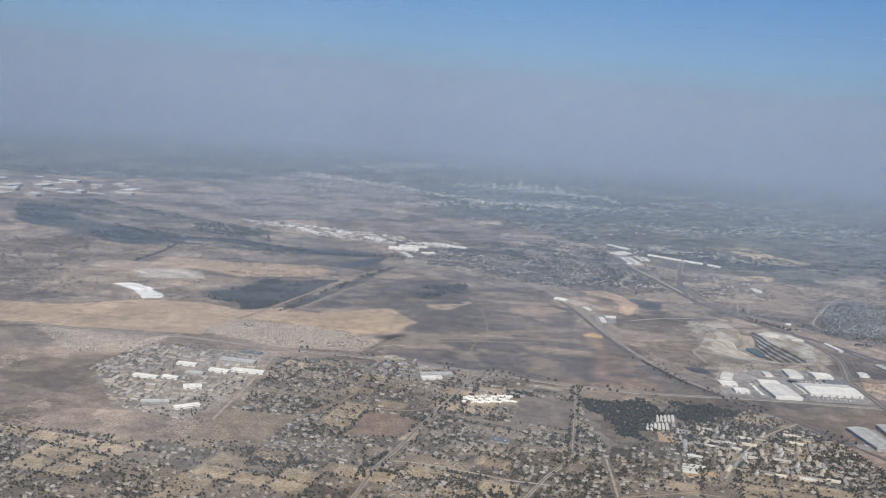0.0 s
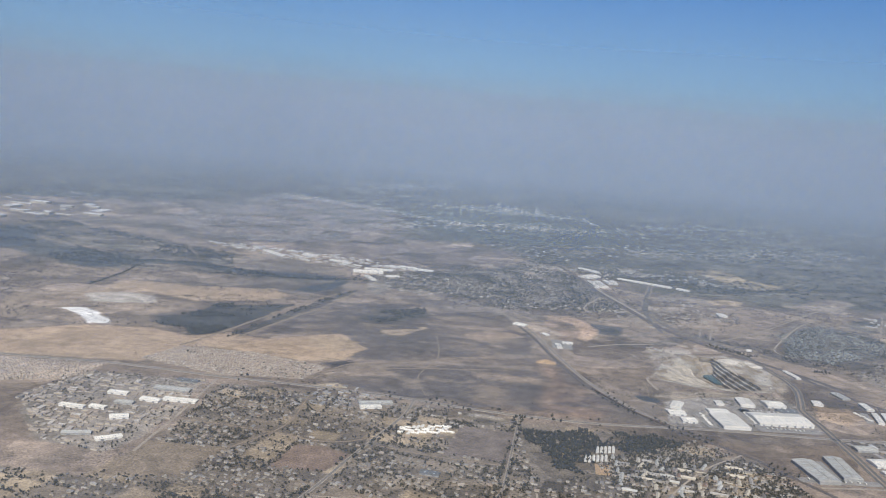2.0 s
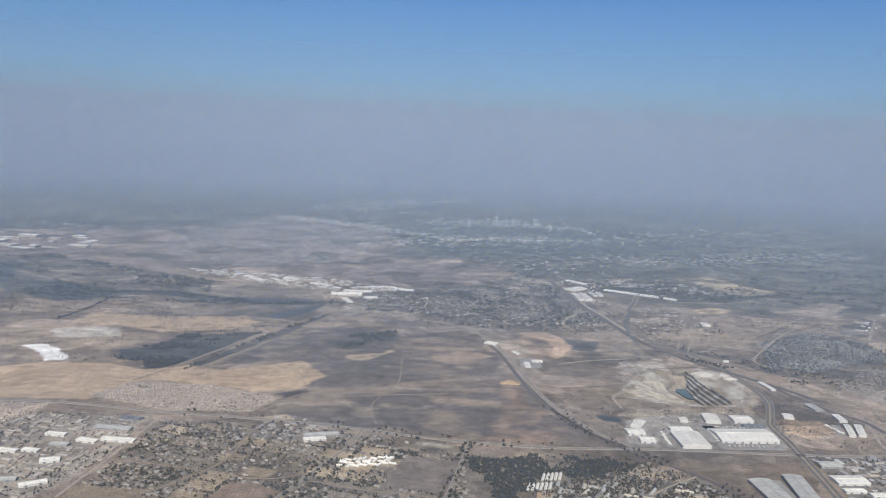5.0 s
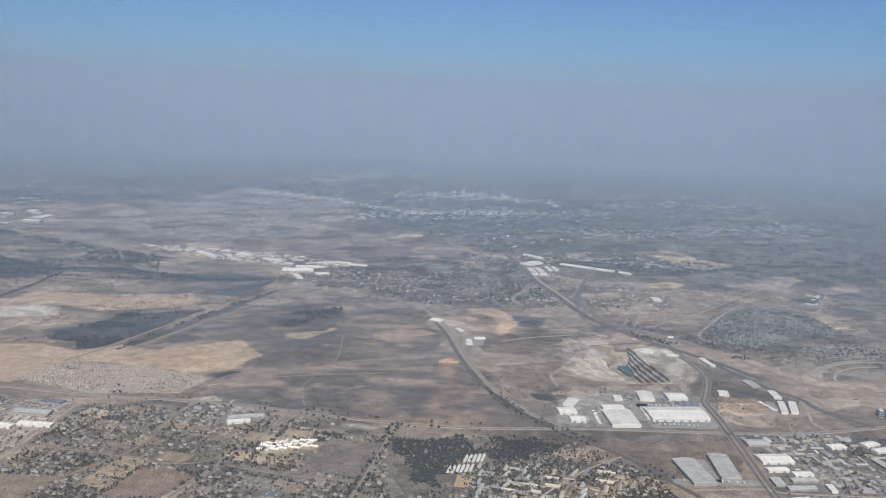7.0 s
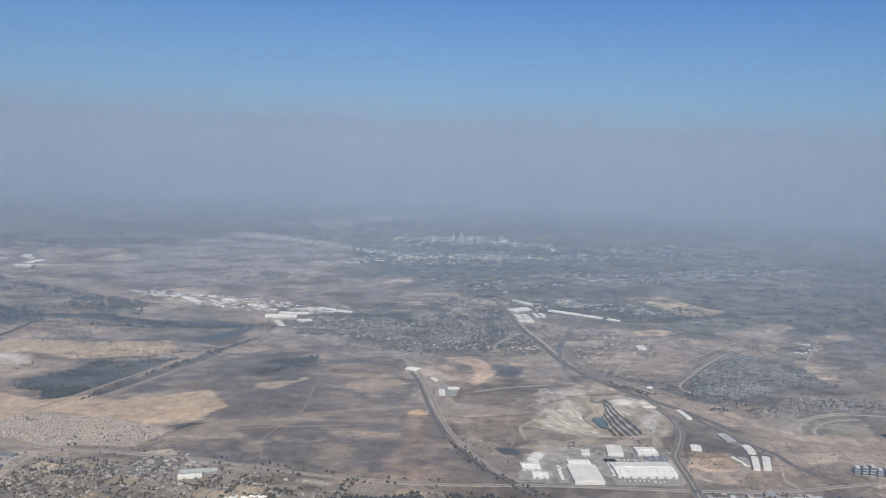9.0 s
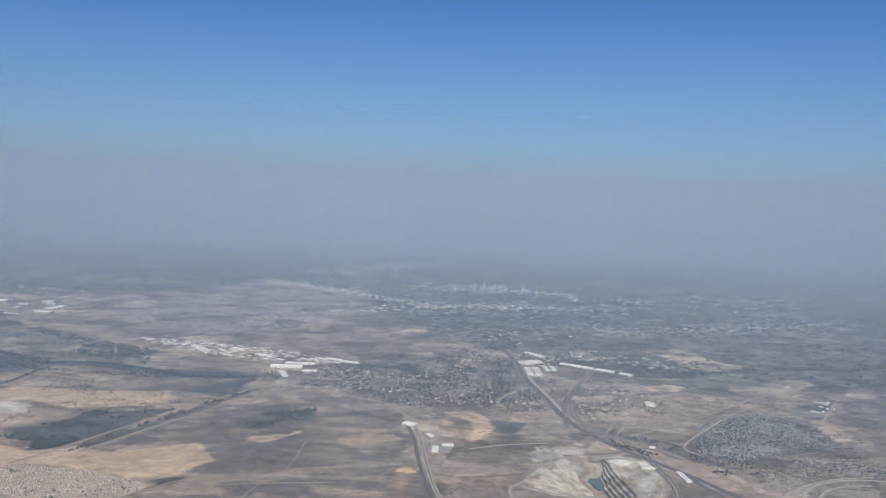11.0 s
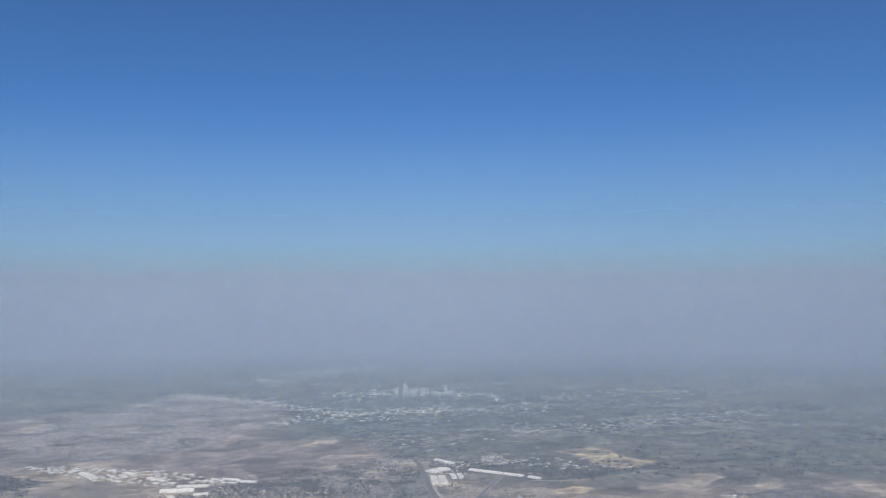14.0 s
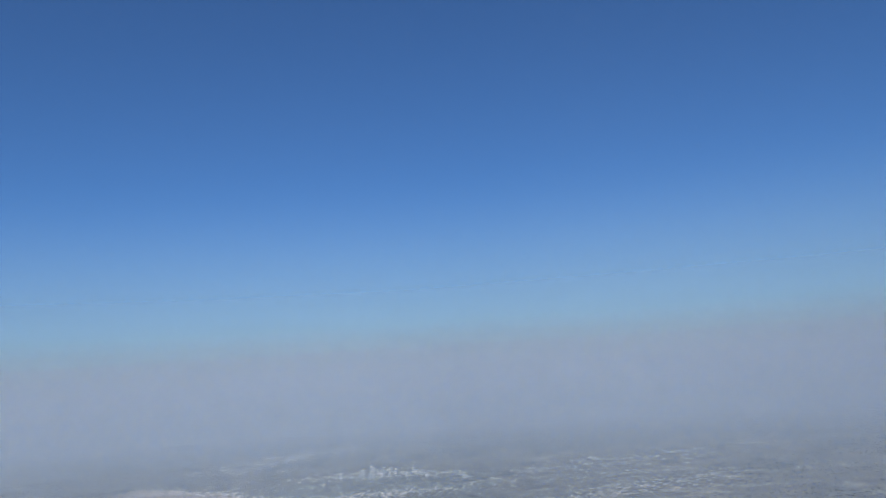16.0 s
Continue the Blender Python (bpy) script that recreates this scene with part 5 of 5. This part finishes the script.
def works(outline, dx, dy, turn, size, high, label, thin=0.35, seed=500, roof=SHEET_MANY):
    g = gridded(outline, dx, dy, turn, 0.3)
    g = g[soft_noise(g[:, 0], g[:, 1], 45, seed) > thin]
    s = spots(g, turn, size, size * 0.5, high, 0.62)
    many("sheds", [shed_shape()], s, [WALL_MANY, roof], label, "sheds")
    for x, y in g:
        take(x, y, 3)


works(WORKS_EAST, 10.5, 7.2, 7, 7, 1.2, "small sheet-roofed workshops of an industrial quarter", 0.40, 510, SHEET_MANY)
works(WORKS_WEST, 7.5, 6, -6, 5.4, 1.2, "small pale workshops west of the suburb", 0.40, 520, SHACK_MANY)
works([(330, 1222), (344, 1296), (384, 1290), (382, 1215)], 9, 9, 10, 5, 1.3, "scattered low site sheds and stacks beside a railway", 0.4, 525)
works([(487, 1363), (515, 1366), (480, 1234), (455, 1231)], 9, 8, 70, 4.5, 1.3, "small site sheds between pale tracks", 0.42, 526)
works([(782, 1423), (842, 1453), (788, 1343), (751, 1338)], 16, 9, 58, 9, 1.8, "long pale farm sheds beside a dark field", 0.40, 528, BRIGHT_SHEET_MANY)
works([(335, 1090), (350, 1130), (400, 1140), (425, 1100), (390, 1088)], 9, 8, -10, 5, 1.3, "low pale site sheds behind the quarry", 0.45, 527)
works([(-40, 846), (-60, 770), (40, 800), (36, 815)], 10, 7, -15, 6, 1.5, "pale roofs of small works beside the highway", 0.45, 529)
works(WORKS_NORTH, 17, 12, -32, 11, 2.6, "rows of far white factory roofs", 0.34, 530, BRIGHT_SHEET_MANY)
works(WORKS_FAR_WEST, 46, 34, -10, 34, 5, "far white factory roofs on the western rise", 0.50, 540, BRIGHT_SHEET_MANY)
for outline, n, label in ((WORKS_EAST, 1500, "dusty trees between workshops"), (WORKS_WEST, 500, "dusty trees between western workshops")):
    t = strewn(outline, n, lambda x, y: np.clip((soft_noise(x, y, 40, 551, 5) - 0.36) * 4, 0.03, 1))
    many("trees", SMALL_LUMPS, spots(t, None, 2.4, 2.4, 2.0, 0.4), [LEAF_MANY], label, "trees")
middle = np.mean(PLANTATION, 0)
PLANTATION_WIDE = [tuple(middle + (np.array(p) - middle) * 1.08) for p in PLANTATION]
t = strewn(PLANTATION_WIDE, 3600, lambda x, y: np.clip((soft_noise(x, y * 2.2, 60, 561, 5) - 0.50 + 0.006 * np.clip(depth_in(PLANTATION, x, y), -25, 18)) * 9, 0, 1))
many("plantation", SMALL_LUMPS, spots(t, None, 3.6, 3.6, 3.0, 0.4), [DARKLEAF_MANY], "dark plantation of gum trees on tan grass", "trees")
t = strewn(WETLAND, 3400, lambda x, y: np.clip((soft_noise(x * 0.6, y * 1.6, 70, 571, 4) - 0.47) * 8, 0, 1))
belt = spline([(-569, 1503), (-500, 1462), (-441, 1424), (-353, 1440), (-281, 1420), (-191, 1384), (-117, 1392), (-80, 1400)], 1.4)
t = np.concatenate([t, belt + rng.normal(0, 5, belt.shape), spline([(-422, 1212), (-411, 1294), (-412, 1381)], 3) + rng.normal(0, 4, (1, 2))])
many("wetland_trees", SMALL_LUMPS, spots(t, None, 4.5, 4.5, 3.2, 0.4), [DARKLEAF_MANY], "dark trees and reeds along a marsh", "trees")
t = strewn(TREES_WEST, 2200, lambda x, y: np.clip((soft_noise(x, y, 80, 575, 4) - 0.38) * 5, 0, 1))
many("trees", SMALL_LUMPS, spots(t, None, 5, 5, 3.2, 0.4), [DARKLEAF_MANY], "dark tree belts round western smallholdings", "trees")
VELD = [(-700, 840), (-300, 880), (300, 815), (460, 810), (800, 850), (1000, 1200), (1000, 1700), (400, 1400), (-300, 1500), (-800, 1500)]
t = strewn(VELD, 16000, lambda x, y: np.clip((soft_noise(x, y, 110, 581, 5) - 0.47) * 7, 0.04, 1) * np.where(depth_in(BURNT, x, y) > 0, 0.12, 1) * np.where(depth_in(TAN_WEST, x, y) > 0, 0.05, 1) * np.where((x > 440) & (y < 1010), 0.2, 1))
many("bushes", SMALL_LUMPS, spots(t, None, 2.2, 2.2, 1.7, 0.6), [DARKLEAF_MANY], "scattered thorn bushes on dry grassland", "bushes")
t = strewn(THORN_BELT, 700, lambda x, y: np.clip((soft_noise(x, y, 36, 609, 5) - 0.40) * 6, 0.03, 1))
many("thorn_trees", SMALL_LUMPS, spots(t, None, 3.0, 3.0, 2.3, 0.5), [DARKLEAF_MANY], "belt of dark thorn trees beside a railway cutting", "trees")
rows = []
for line_points, off, gap in (([(-183, 970), (-145, 1080), (-106, 1192), (-57, 1329)], 3.0, 3.0), (HIGHWAY[3:9], 6.5, 7), (SOUTH_LANE[:5], 3.2, 4), (DIAGONAL[:7], 3.4, 5), (RAILWAY[5:12], 5.0, 6), ([(385, 1200), (420, 1160), (460, 1120), (500, 1080), (560, 1040), (620, 1060)], 4.0, 2.4)):
    for s in (-1, 1):
        q = spline(offset_line(line_points, s * off), gap)
        rows.append(q[rng.random(len(q)) < 0.9 * (soft_noise(q[:, 0], q[:, 1], 30, 317, 3) > 0.5)] + rng.normal(0, 1.1, (1, 2)))
rows = np.concatenate(rows)
rows = rows + rng.normal(0, 0.9, rows.shape)
many("roadside_trees", LUMPS, spots(rows, None, 3.0, 3.0, 2.8, 0.45), [LEAF_MANY], "broken rows of dusty trees along roads and railway", "trees")
def strip(line_points, wide, gap, size, high, label, roof=FAR_SHEET_MANY):
    q = spline(line_points, gap)
    q = np.concatenate([q + rng.normal(0, wide, q.shape) for _ in range(3)])
    many("sheds", [shed_shape()], spots(q, 10, size, size * 0.5, high, 0.5), [MUTED_WALL_MANY, roof], label, "sheds")


strip([(-433, 2790), (-310, 2710), (-194, 2636), (-37, 2493), (126, 2350)], 24, 9, 7.5, 2.2, "far white roofs along a ridge road", BRIGHT_SHEET_MANY)
strip([(-87, 2150), (0, 2220), (80, 2289), (223, 2383), (420, 2420)], 24, 9, 7, 2.0, "far white roofs along a valley road", BRIGHT_SHEET_MANY)
strip([(90, 2800), (200, 2850), (300, 2830), (420, 2790), (540, 2730)], 60, 5, 7, 3.0, "pale city blocks round the foot of the far towers")
strip([(60, 2330), (200, 2300), (330, 2380), (450, 2420), (600, 2430)], 70, 5, 6, 2.0, "far pale roofs between city and valley")
strip([(-330, 3080), (-200, 3260), (-60, 3560), (120, 3800)], 60, 11, 14, 3, "faint pale roofs beyond the far township")
strip([(540, 2030), (700, 2110), (860, 2190), (1050, 2290), (1240, 2390)], 45, 6, 6.5, 2, "long faint line of pale roofs on an eastern ridge")
strip([(700, 2600), (950, 2750), (1250, 2900), (1600, 3000)], 80, 12, 10, 2.5, "faint pale roofs of distant eastern suburbs")
strip([(330, 1700), (420, 1720), (520, 1690), (640, 1640)], 20, 10, 6, 2.0, "far pale roofs beside distant works")
quarter([(443, 1776), (495, 1791), (498, 1690), (444, 1676)], 6, 6.5, 12, 3.4, 1.6, [MUTED_WALL_MANY, SHACK_MANY], "dense bright-roofed houses behind long sheds", 120, 3, FAR_LEAF_MANY, "dark trees between bright-roofed houses", 0.3, 462, 0.3)
quarter([(249, 1703), (308, 1738), (312, 1640), (251, 1598)], 7, 7, 8, 4.2, 1.6, [WALL_MANY, SHACK_MANY], "rows of pale flats in the northern suburb", 90, 3, FAR_LEAF_MANY, "dark trees between pale flats", 0.2, 464, 0.2)
belt = spline([(549, 1587), (620, 1600), (674, 1619), (794, 1685), (908, 1714), (1000, 1716)], 1.2)
belt = np.concatenate([belt + rng.normal(0, 9, belt.shape) for _ in range(2)])
many("trees", SMALL_LUMPS, spots(belt[soft_noise(belt[:, 0], belt[:, 1], 40, 607, 4) > 0.42], None, 4.2, 4.2, 2.8, 0.4), [FAR_LEAF_MANY], "long belt of dark trees along a stream", "trees")
AROUND_NORTH = [(-80, 1400), (-40, 1560), (120, 1660), (300, 1840), (420, 1700), (470, 1480), (560, 1400), (540, 1300), (400, 1230), (250, 1240), (60, 1310)]
t = strewn(AROUND_NORTH, 3000, lambda x, y: np.clip((soft_noise(x, y, 60, 603, 5) - 0.46) * 6, 0.02, 1))
many("trees", SMALL_LUMPS, spots(t, None, 3.6, 3.6, 2.8, 0.5), [FAR_LEAF_MANY], "loose clumps of trees round the northern suburb", "trees")
t = strewn(AROUND_NORTH, 700, lambda x, y: np.clip((soft_noise(x, y, 70, 605, 5) - 0.48) * 6, 0, 1))
many("houses", HOUSES, spots(t, 24, 4.2, 3.0, 1.8, 0.4), [MUTED_WALL_MANY, SHACK_MANY], "scattered pale houses round the northern suburb", "houses")
FAR_LAND = [(-60, 1930), (160, 1960), (330, 1700), (470, 1600), (640, 1540), (980, 1580), (1500, 1600), (2600, 2200), (2700, 4200), (-2300, 4300), (-2200, 2600), (-1000, 2150), (-560, 2450), (-440, 2850), (-150, 2620), (-20, 2450)]
t = strewn(FAR_LAND, 33000, lambda x, y: np.clip((soft_noise(x, y * 1.6, 260, 591, 5) - 0.38) * 4, 0.1, 1), False)
many("far_woods", [lump_shape(s, 1) for s in range(41, 47)], spots(t, None, 13, 9, 3.4, 0.55), [FAR_LEAF_MANY], "far wooded suburbs fading into smog", "trees")
t = strewn(FAR_LAND, 11000, lambda x, y: np.clip((soft_noise(x, y * 2.4, 300, 601, 6) - 0.52) * 9, 0.012, 1) * np.exp(-np.maximum(y - 1700, 0) / 2200), False)
many("far_houses", [shed_shape(), house_shape(0.2)], spots(t, 5, 5.4, 2.9, 1.5, 0.6), [MUTED_WALL_MANY, FAR_SHEET_MANY], "far pale roofs scattered among woods", "houses")


# ---- towers of the far city ----
def tower(cx, cy, wide, deep, high, turn, label, group, skin=TOWER_WALL):
    top = tagged(new("tower_block"), label, "tower block", group)
    top.matrix_world = pose(cx, cy, 0, 0, 0, turn)
    part("wall", boxed(-wide / 2, wide / 2, -deep / 2, deep / 2, -0.5, high), skin, top)
    part("roof_plant", boxed(-wide * 0.28, wide * 0.28, -deep * 0.28, deep * 0.28, high, high + wide * 0.25, bevel=0.1), TOWER_WALL, top)
    floors = max(3, int(high / 5))
    for k in range(floors):
        z = high * (k + 0.35) / floors
        part("window_band", boxed(-wide / 2 - 0.1, wide / 2 + 0.1, -deep / 2 - 0.1, deep / 2 + 0.1, z, z + high / floors * 0.42), GLASS_DARK, top)
    return top


CITY = "towers of the far city"
for k in range(48):
    core = k < 20
    x = float(rng.normal(285, 52)) if core else float(rng.uniform(190, 560))
    y = 2810 + float(rng.normal(0, 45)) - (0.0 if core else max(0.0, x - 380) * 1.1)
    high = float(rng.uniform(9, 20)) if core else float(rng.uniform(5, 10))
    tower(x, y, float(rng.uniform(5, 9)), float(rng.uniform(5, 9)), high, float(rng.uniform(-25, 25)), "pale office tower of a far city in smog", CITY)
tower(268, 2800, 8, 8, 30, 10, "tallest pale office tower of the far city", CITY)
tower(709, 955, 9, 8, 21, 12, "dark grey slab tower standing alone on dry ground", "eastern towers", DARK_SHEET)
for k in range(5):
    tower(622 + 6.5 * k, 858 - 1.5 * k, 5.2, 8, 6 + 1.2 * (k % 3), -8, "grey apartment block in a raw building site", "eastern blocks", GREY_WALL)


# ---- group of long units by the grove, school, train, board ----
def row_house(cx, cy, long, wide, high, turn, label, group, roof=WHITE_SHEET):
    top = tagged(new("row_house"), label, "row house", group)
    top.matrix_world = pose(cx, cy, 0, 0, 0, turn)
    v, f, i = HOUSES[0]
    for name, want, mat in (("wall", 0, CREAM_WALL), ("roof", 1, roof)):
        bm = bmesh.new()
        vs = [bm.verts.new((x * long, y * wide, z * high)) for x, y, z in v]
        for q, m in zip(f, i):
            if m == want:
                bm.faces.new([vs[k] for k in q])
        bmesh.ops.delete(bm, geom=[w for w in bm.verts if not w.link_faces], context="VERTS")
        part(name, bm, mat, top)
    take(cx, cy, 3)
    return top


for k in range(5):
    row_house(208 + 3.6 * k, 716 + 0.9 * k, 13, 2.2, 2.4, 78, "white-roofed long row house beside a grove", "row houses")
for k in range(6):
    row_house(194 + 3.6 * k, 694 + 0.9 * k, 12, 2.2, 2.4, 78, "white-roofed long row house beside a grove", "row houses")
for k in range(84):
    row_house(219 + 9.6 * (k % 12) + float(rng.normal(0, 2.0)), 622 + 14 * (k // 12) + float(rng.normal(0, 3)) - 1.2 * (k % 12), float(rng.uniform(6, 13)), float(rng.uniform(2.4, 3.6)), 2.1, float(rng.choice([75, -15, 60])), "pale-roofed apartment row in a walled estate", "estate rows", (GREY_SHEET, ROOF_TILE, CREAM_WALL, ROOF_TILE)[k % 4])
for k in range(30):
    row_house(40 + 4.6 * (k % 10) + float(rng.normal(0, 1)), 722 + 6.5 * (k // 10) + 1.3 * (k % 10) + float(rng.normal(0, 1.2)), float(rng.uniform(4, 7)), 2.6, 1.8, float(rng.choice([-15, 75])), "bright white school wing beside a bare plot", "school wings")
for k in range(4):
    row_house(206 + 1.2 * k, 606 + 4.4 * k, 11, 1.9, 1.6, -8, "pale-roofed classroom block in a dusty yard", "classroom blocks", GREY_SHEET)


def slab(name, cx, cy, long, wide, turn, mat, label, category):
    ob = part(name, boxed(-long / 2, long / 2, -wide / 2, wide / 2, -0.2, 0.22, bevel=0.05), mat, None)
    ob.matrix_world = pose(cx, cy, 0, 0, 0, turn)
    return tagged(ob, label, category, kind="structure")


slab("sports_court", 206, 676, 22, 14, 82, OCHRE_SOIL, "ochre earth sports court", "court")
slab("depot_yard", 230, 1084, 44, 26, 85, CONCRETE, "pale concrete yard of a roadside depot", "yard")
slab("school_yard", 214, 604, 26, 9, 13, OCHRE_SOIL, "dusty school playground", "yard")


def wagon(turn, x, y):
    top = tagged(new("freight_wagon"), "dark brown open freight wagon on rails", "wagon", "standing goods train")
    top.matrix_world = pose(x, y, 0.34, 0, 0, turn)
    part("body", boxed(-1.9, 1.9, -0.75, 0.75, 0.45, 1.6, bevel=0.08), WAGON_PAINT, top)
    part("underframe", boxed(-2.0, 2.0, -0.5, 0.5, 0.28, 0.45), STEEL, top)
    for dx in (-1.3, 1.3):
        bogie = part("bogie", boxed(dx - 0.45, dx + 0.45, -0.45, 0.45, 0.12, 0.3, bevel=0.05), STEEL, top)
        for wx, wy in ((-0.3, -0.5), (0.3, -0.5), (-0.3, 0.5), (0.3, 0.5)):
            bm = bmesh.new()
            bmesh.ops.create_cone(bm, cap_ends=True, segments=10, radius1=0.16, radius2=0.16, depth=0.1, matrix=pose(dx + wx, wy, 0.16, 90))
            part("wheel", bm, STEEL, bogie)
    return top


track = spline(RAILWAY, 1.0)
gone = np.concatenate([[0], np.cumsum(np.linalg.norm(np.diff(track, axis=0), axis=1))])
start = gone[np.argmin(np.hypot(track[:, 0] - 238, track[:, 1] - 892))]
first = wagon(0, 0, 0)
for k in range(26):
    s = start + 4.25 * k
    a, b = (np.array([np.interp(s + q, gone, track[:, i]) for i in (0, 1)]) for q in (-1, 1))
    m = pose((a[0] + b[0]) / 2, (a[1] + b[1]) / 2, 0.34, 0, 0, math.degrees(math.atan2(b[1] - a[1], b[0] - a[0])))
    if k:
        copy_thing(first, m)
    else:
        first.matrix_world = m



def truck(x, y, turn):
    top = tagged(new("truck"), "parked white lorry with a box trailer in a works yard", "truck", "parked lorries")
    top.matrix_world = pose(x, y, 0.22, 0, 0, turn)
    part("trailer", boxed(-1.9, 1.0, -0.42, 0.42, 0.3, 1.25, bevel=0.04), WHITE_SHEET, top)
    part("cab", boxed(1.1, 1.75, -0.4, 0.4, 0.2, 1.0, bevel=0.08), GREY_SHEET, top)
    for dx in (-1.5, -1.1, 0.5, 1.45):
        bm = bmesh.new()
        bmesh.ops.create_cone(bm, cap_ends=True, segments=8, radius1=0.17, radius2=0.17, depth=0.84, matrix=pose(dx, 0, 0.17, 90))
        part("axle", bm, BALLAST, top)
    return top


slab("loading_yard", 387, 846, 16, 62, 5, CONCRETE, "grey concrete loading yard between warehouses", "yard")
slab("loading_yard", 414, 812, 62, 12, 4, CONCRETE, "grey concrete loading yard before a long warehouse", "yard")
slab("loading_yard", 412, 866, 60, 10, 4, CONCRETE, "grey concrete yard behind warehouses", "yard")
slab("loading_yard", 336, 826, 10, 44, 3, CONCRETE, "grey concrete truck yard beside a warehouse", "yard")
slab("loading_yard", 406, 690, 70, 10, 2, CONCRETE, "grey concrete forecourt of long warehouses", "yard")
slab("loading_yard", 406, 712, 8, 44, 0, CONCRETE, "grey concrete lane between long warehouses", "yard")
slab("loading_yard", 520, 872, 8, 36, -14, CONCRETE, "grey parking strip beside twin sheds", "yard")
parked = truck(385, 825, 5)
for k in range(54):
    zone = k % 6
    tx, ty = ((386, 830 + 3.4 * (k // 6)), (392 + 4.5 * (k // 6), 813), (394 + 4.2 * (k // 6), 866), (336, 810 + 4 * (k // 6)), (380 + 6 * (k // 6), 690), (520 - 0.8 * (k // 6), 862 + 3 * (k // 6)))[zone]
    copy_thing(parked, pose(tx + float(rng.normal(0, 0.5)), ty + float(rng.normal(0, 0.5)), 0.22, 0, 0, (5, 95, 95, 2, 92, 8)[zone] + float(rng.normal(0, 5))))

board = tagged(new("billboard"), "blank white billboard on posts by the railway", "billboard")
board.matrix_world = pose(486, 1124, 0, 0, 0, 4)
part("panel", boxed(-3.8, 3.8, -0.2, 0.2, 1.2, 4.2), WHITE_WALL, board)
for dx in (-2.6, 2.6):
    part("post", boxed(dx - 0.2, dx + 0.2, -0.15, 0.15, -0.2, 1.3), STEEL, board)


def mound(cx, cy, r, high, mat, label):
    n, k, verts = 26, 6, []
    for j in range(k):
        q = 1 - j / k
        for i in range(n):
            a = 2 * math.pi * i / n
            w = r * q * (1 + 0.18 * math.sin(3 * a + cx) + 0.08 * math.sin(7 * a))
            verts.append((cx + w * math.cos(a), cy + w * 0.85 * math.sin(a), high * (1 - q ** 1.6) - (0.3 if j == 0 else 0) + 0.25 * math.sin(5 * a + j)* (j > 0)))
    faces = [(j * n + i, j * n + (i + 1) % n, (j + 1) * n + (i + 1) % n, (j + 1) * n + i) for j in range(k - 1) for i in range(n)] + [tuple((k - 1) * n + i for i in range(n))]
    tagged(mesh_object("earth_mound", verts, faces, [mat], smooth=True), label, "mound")


mound(198, 992, 12, 3.0, OCHRE_SOIL, "heap of pale ochre earth beside the railway")
mound(440, 1064, 13, 3.5, PALE_SAND, "grey-white spoil heap on the quarry rim")
mound(468, 1050, 9, 2.2, PALE_SAND, "low pale spoil heap east of the quarry")
mound(196, 992, 9, 2.4, DIRT, "low tan earth heap beside a curving railway")
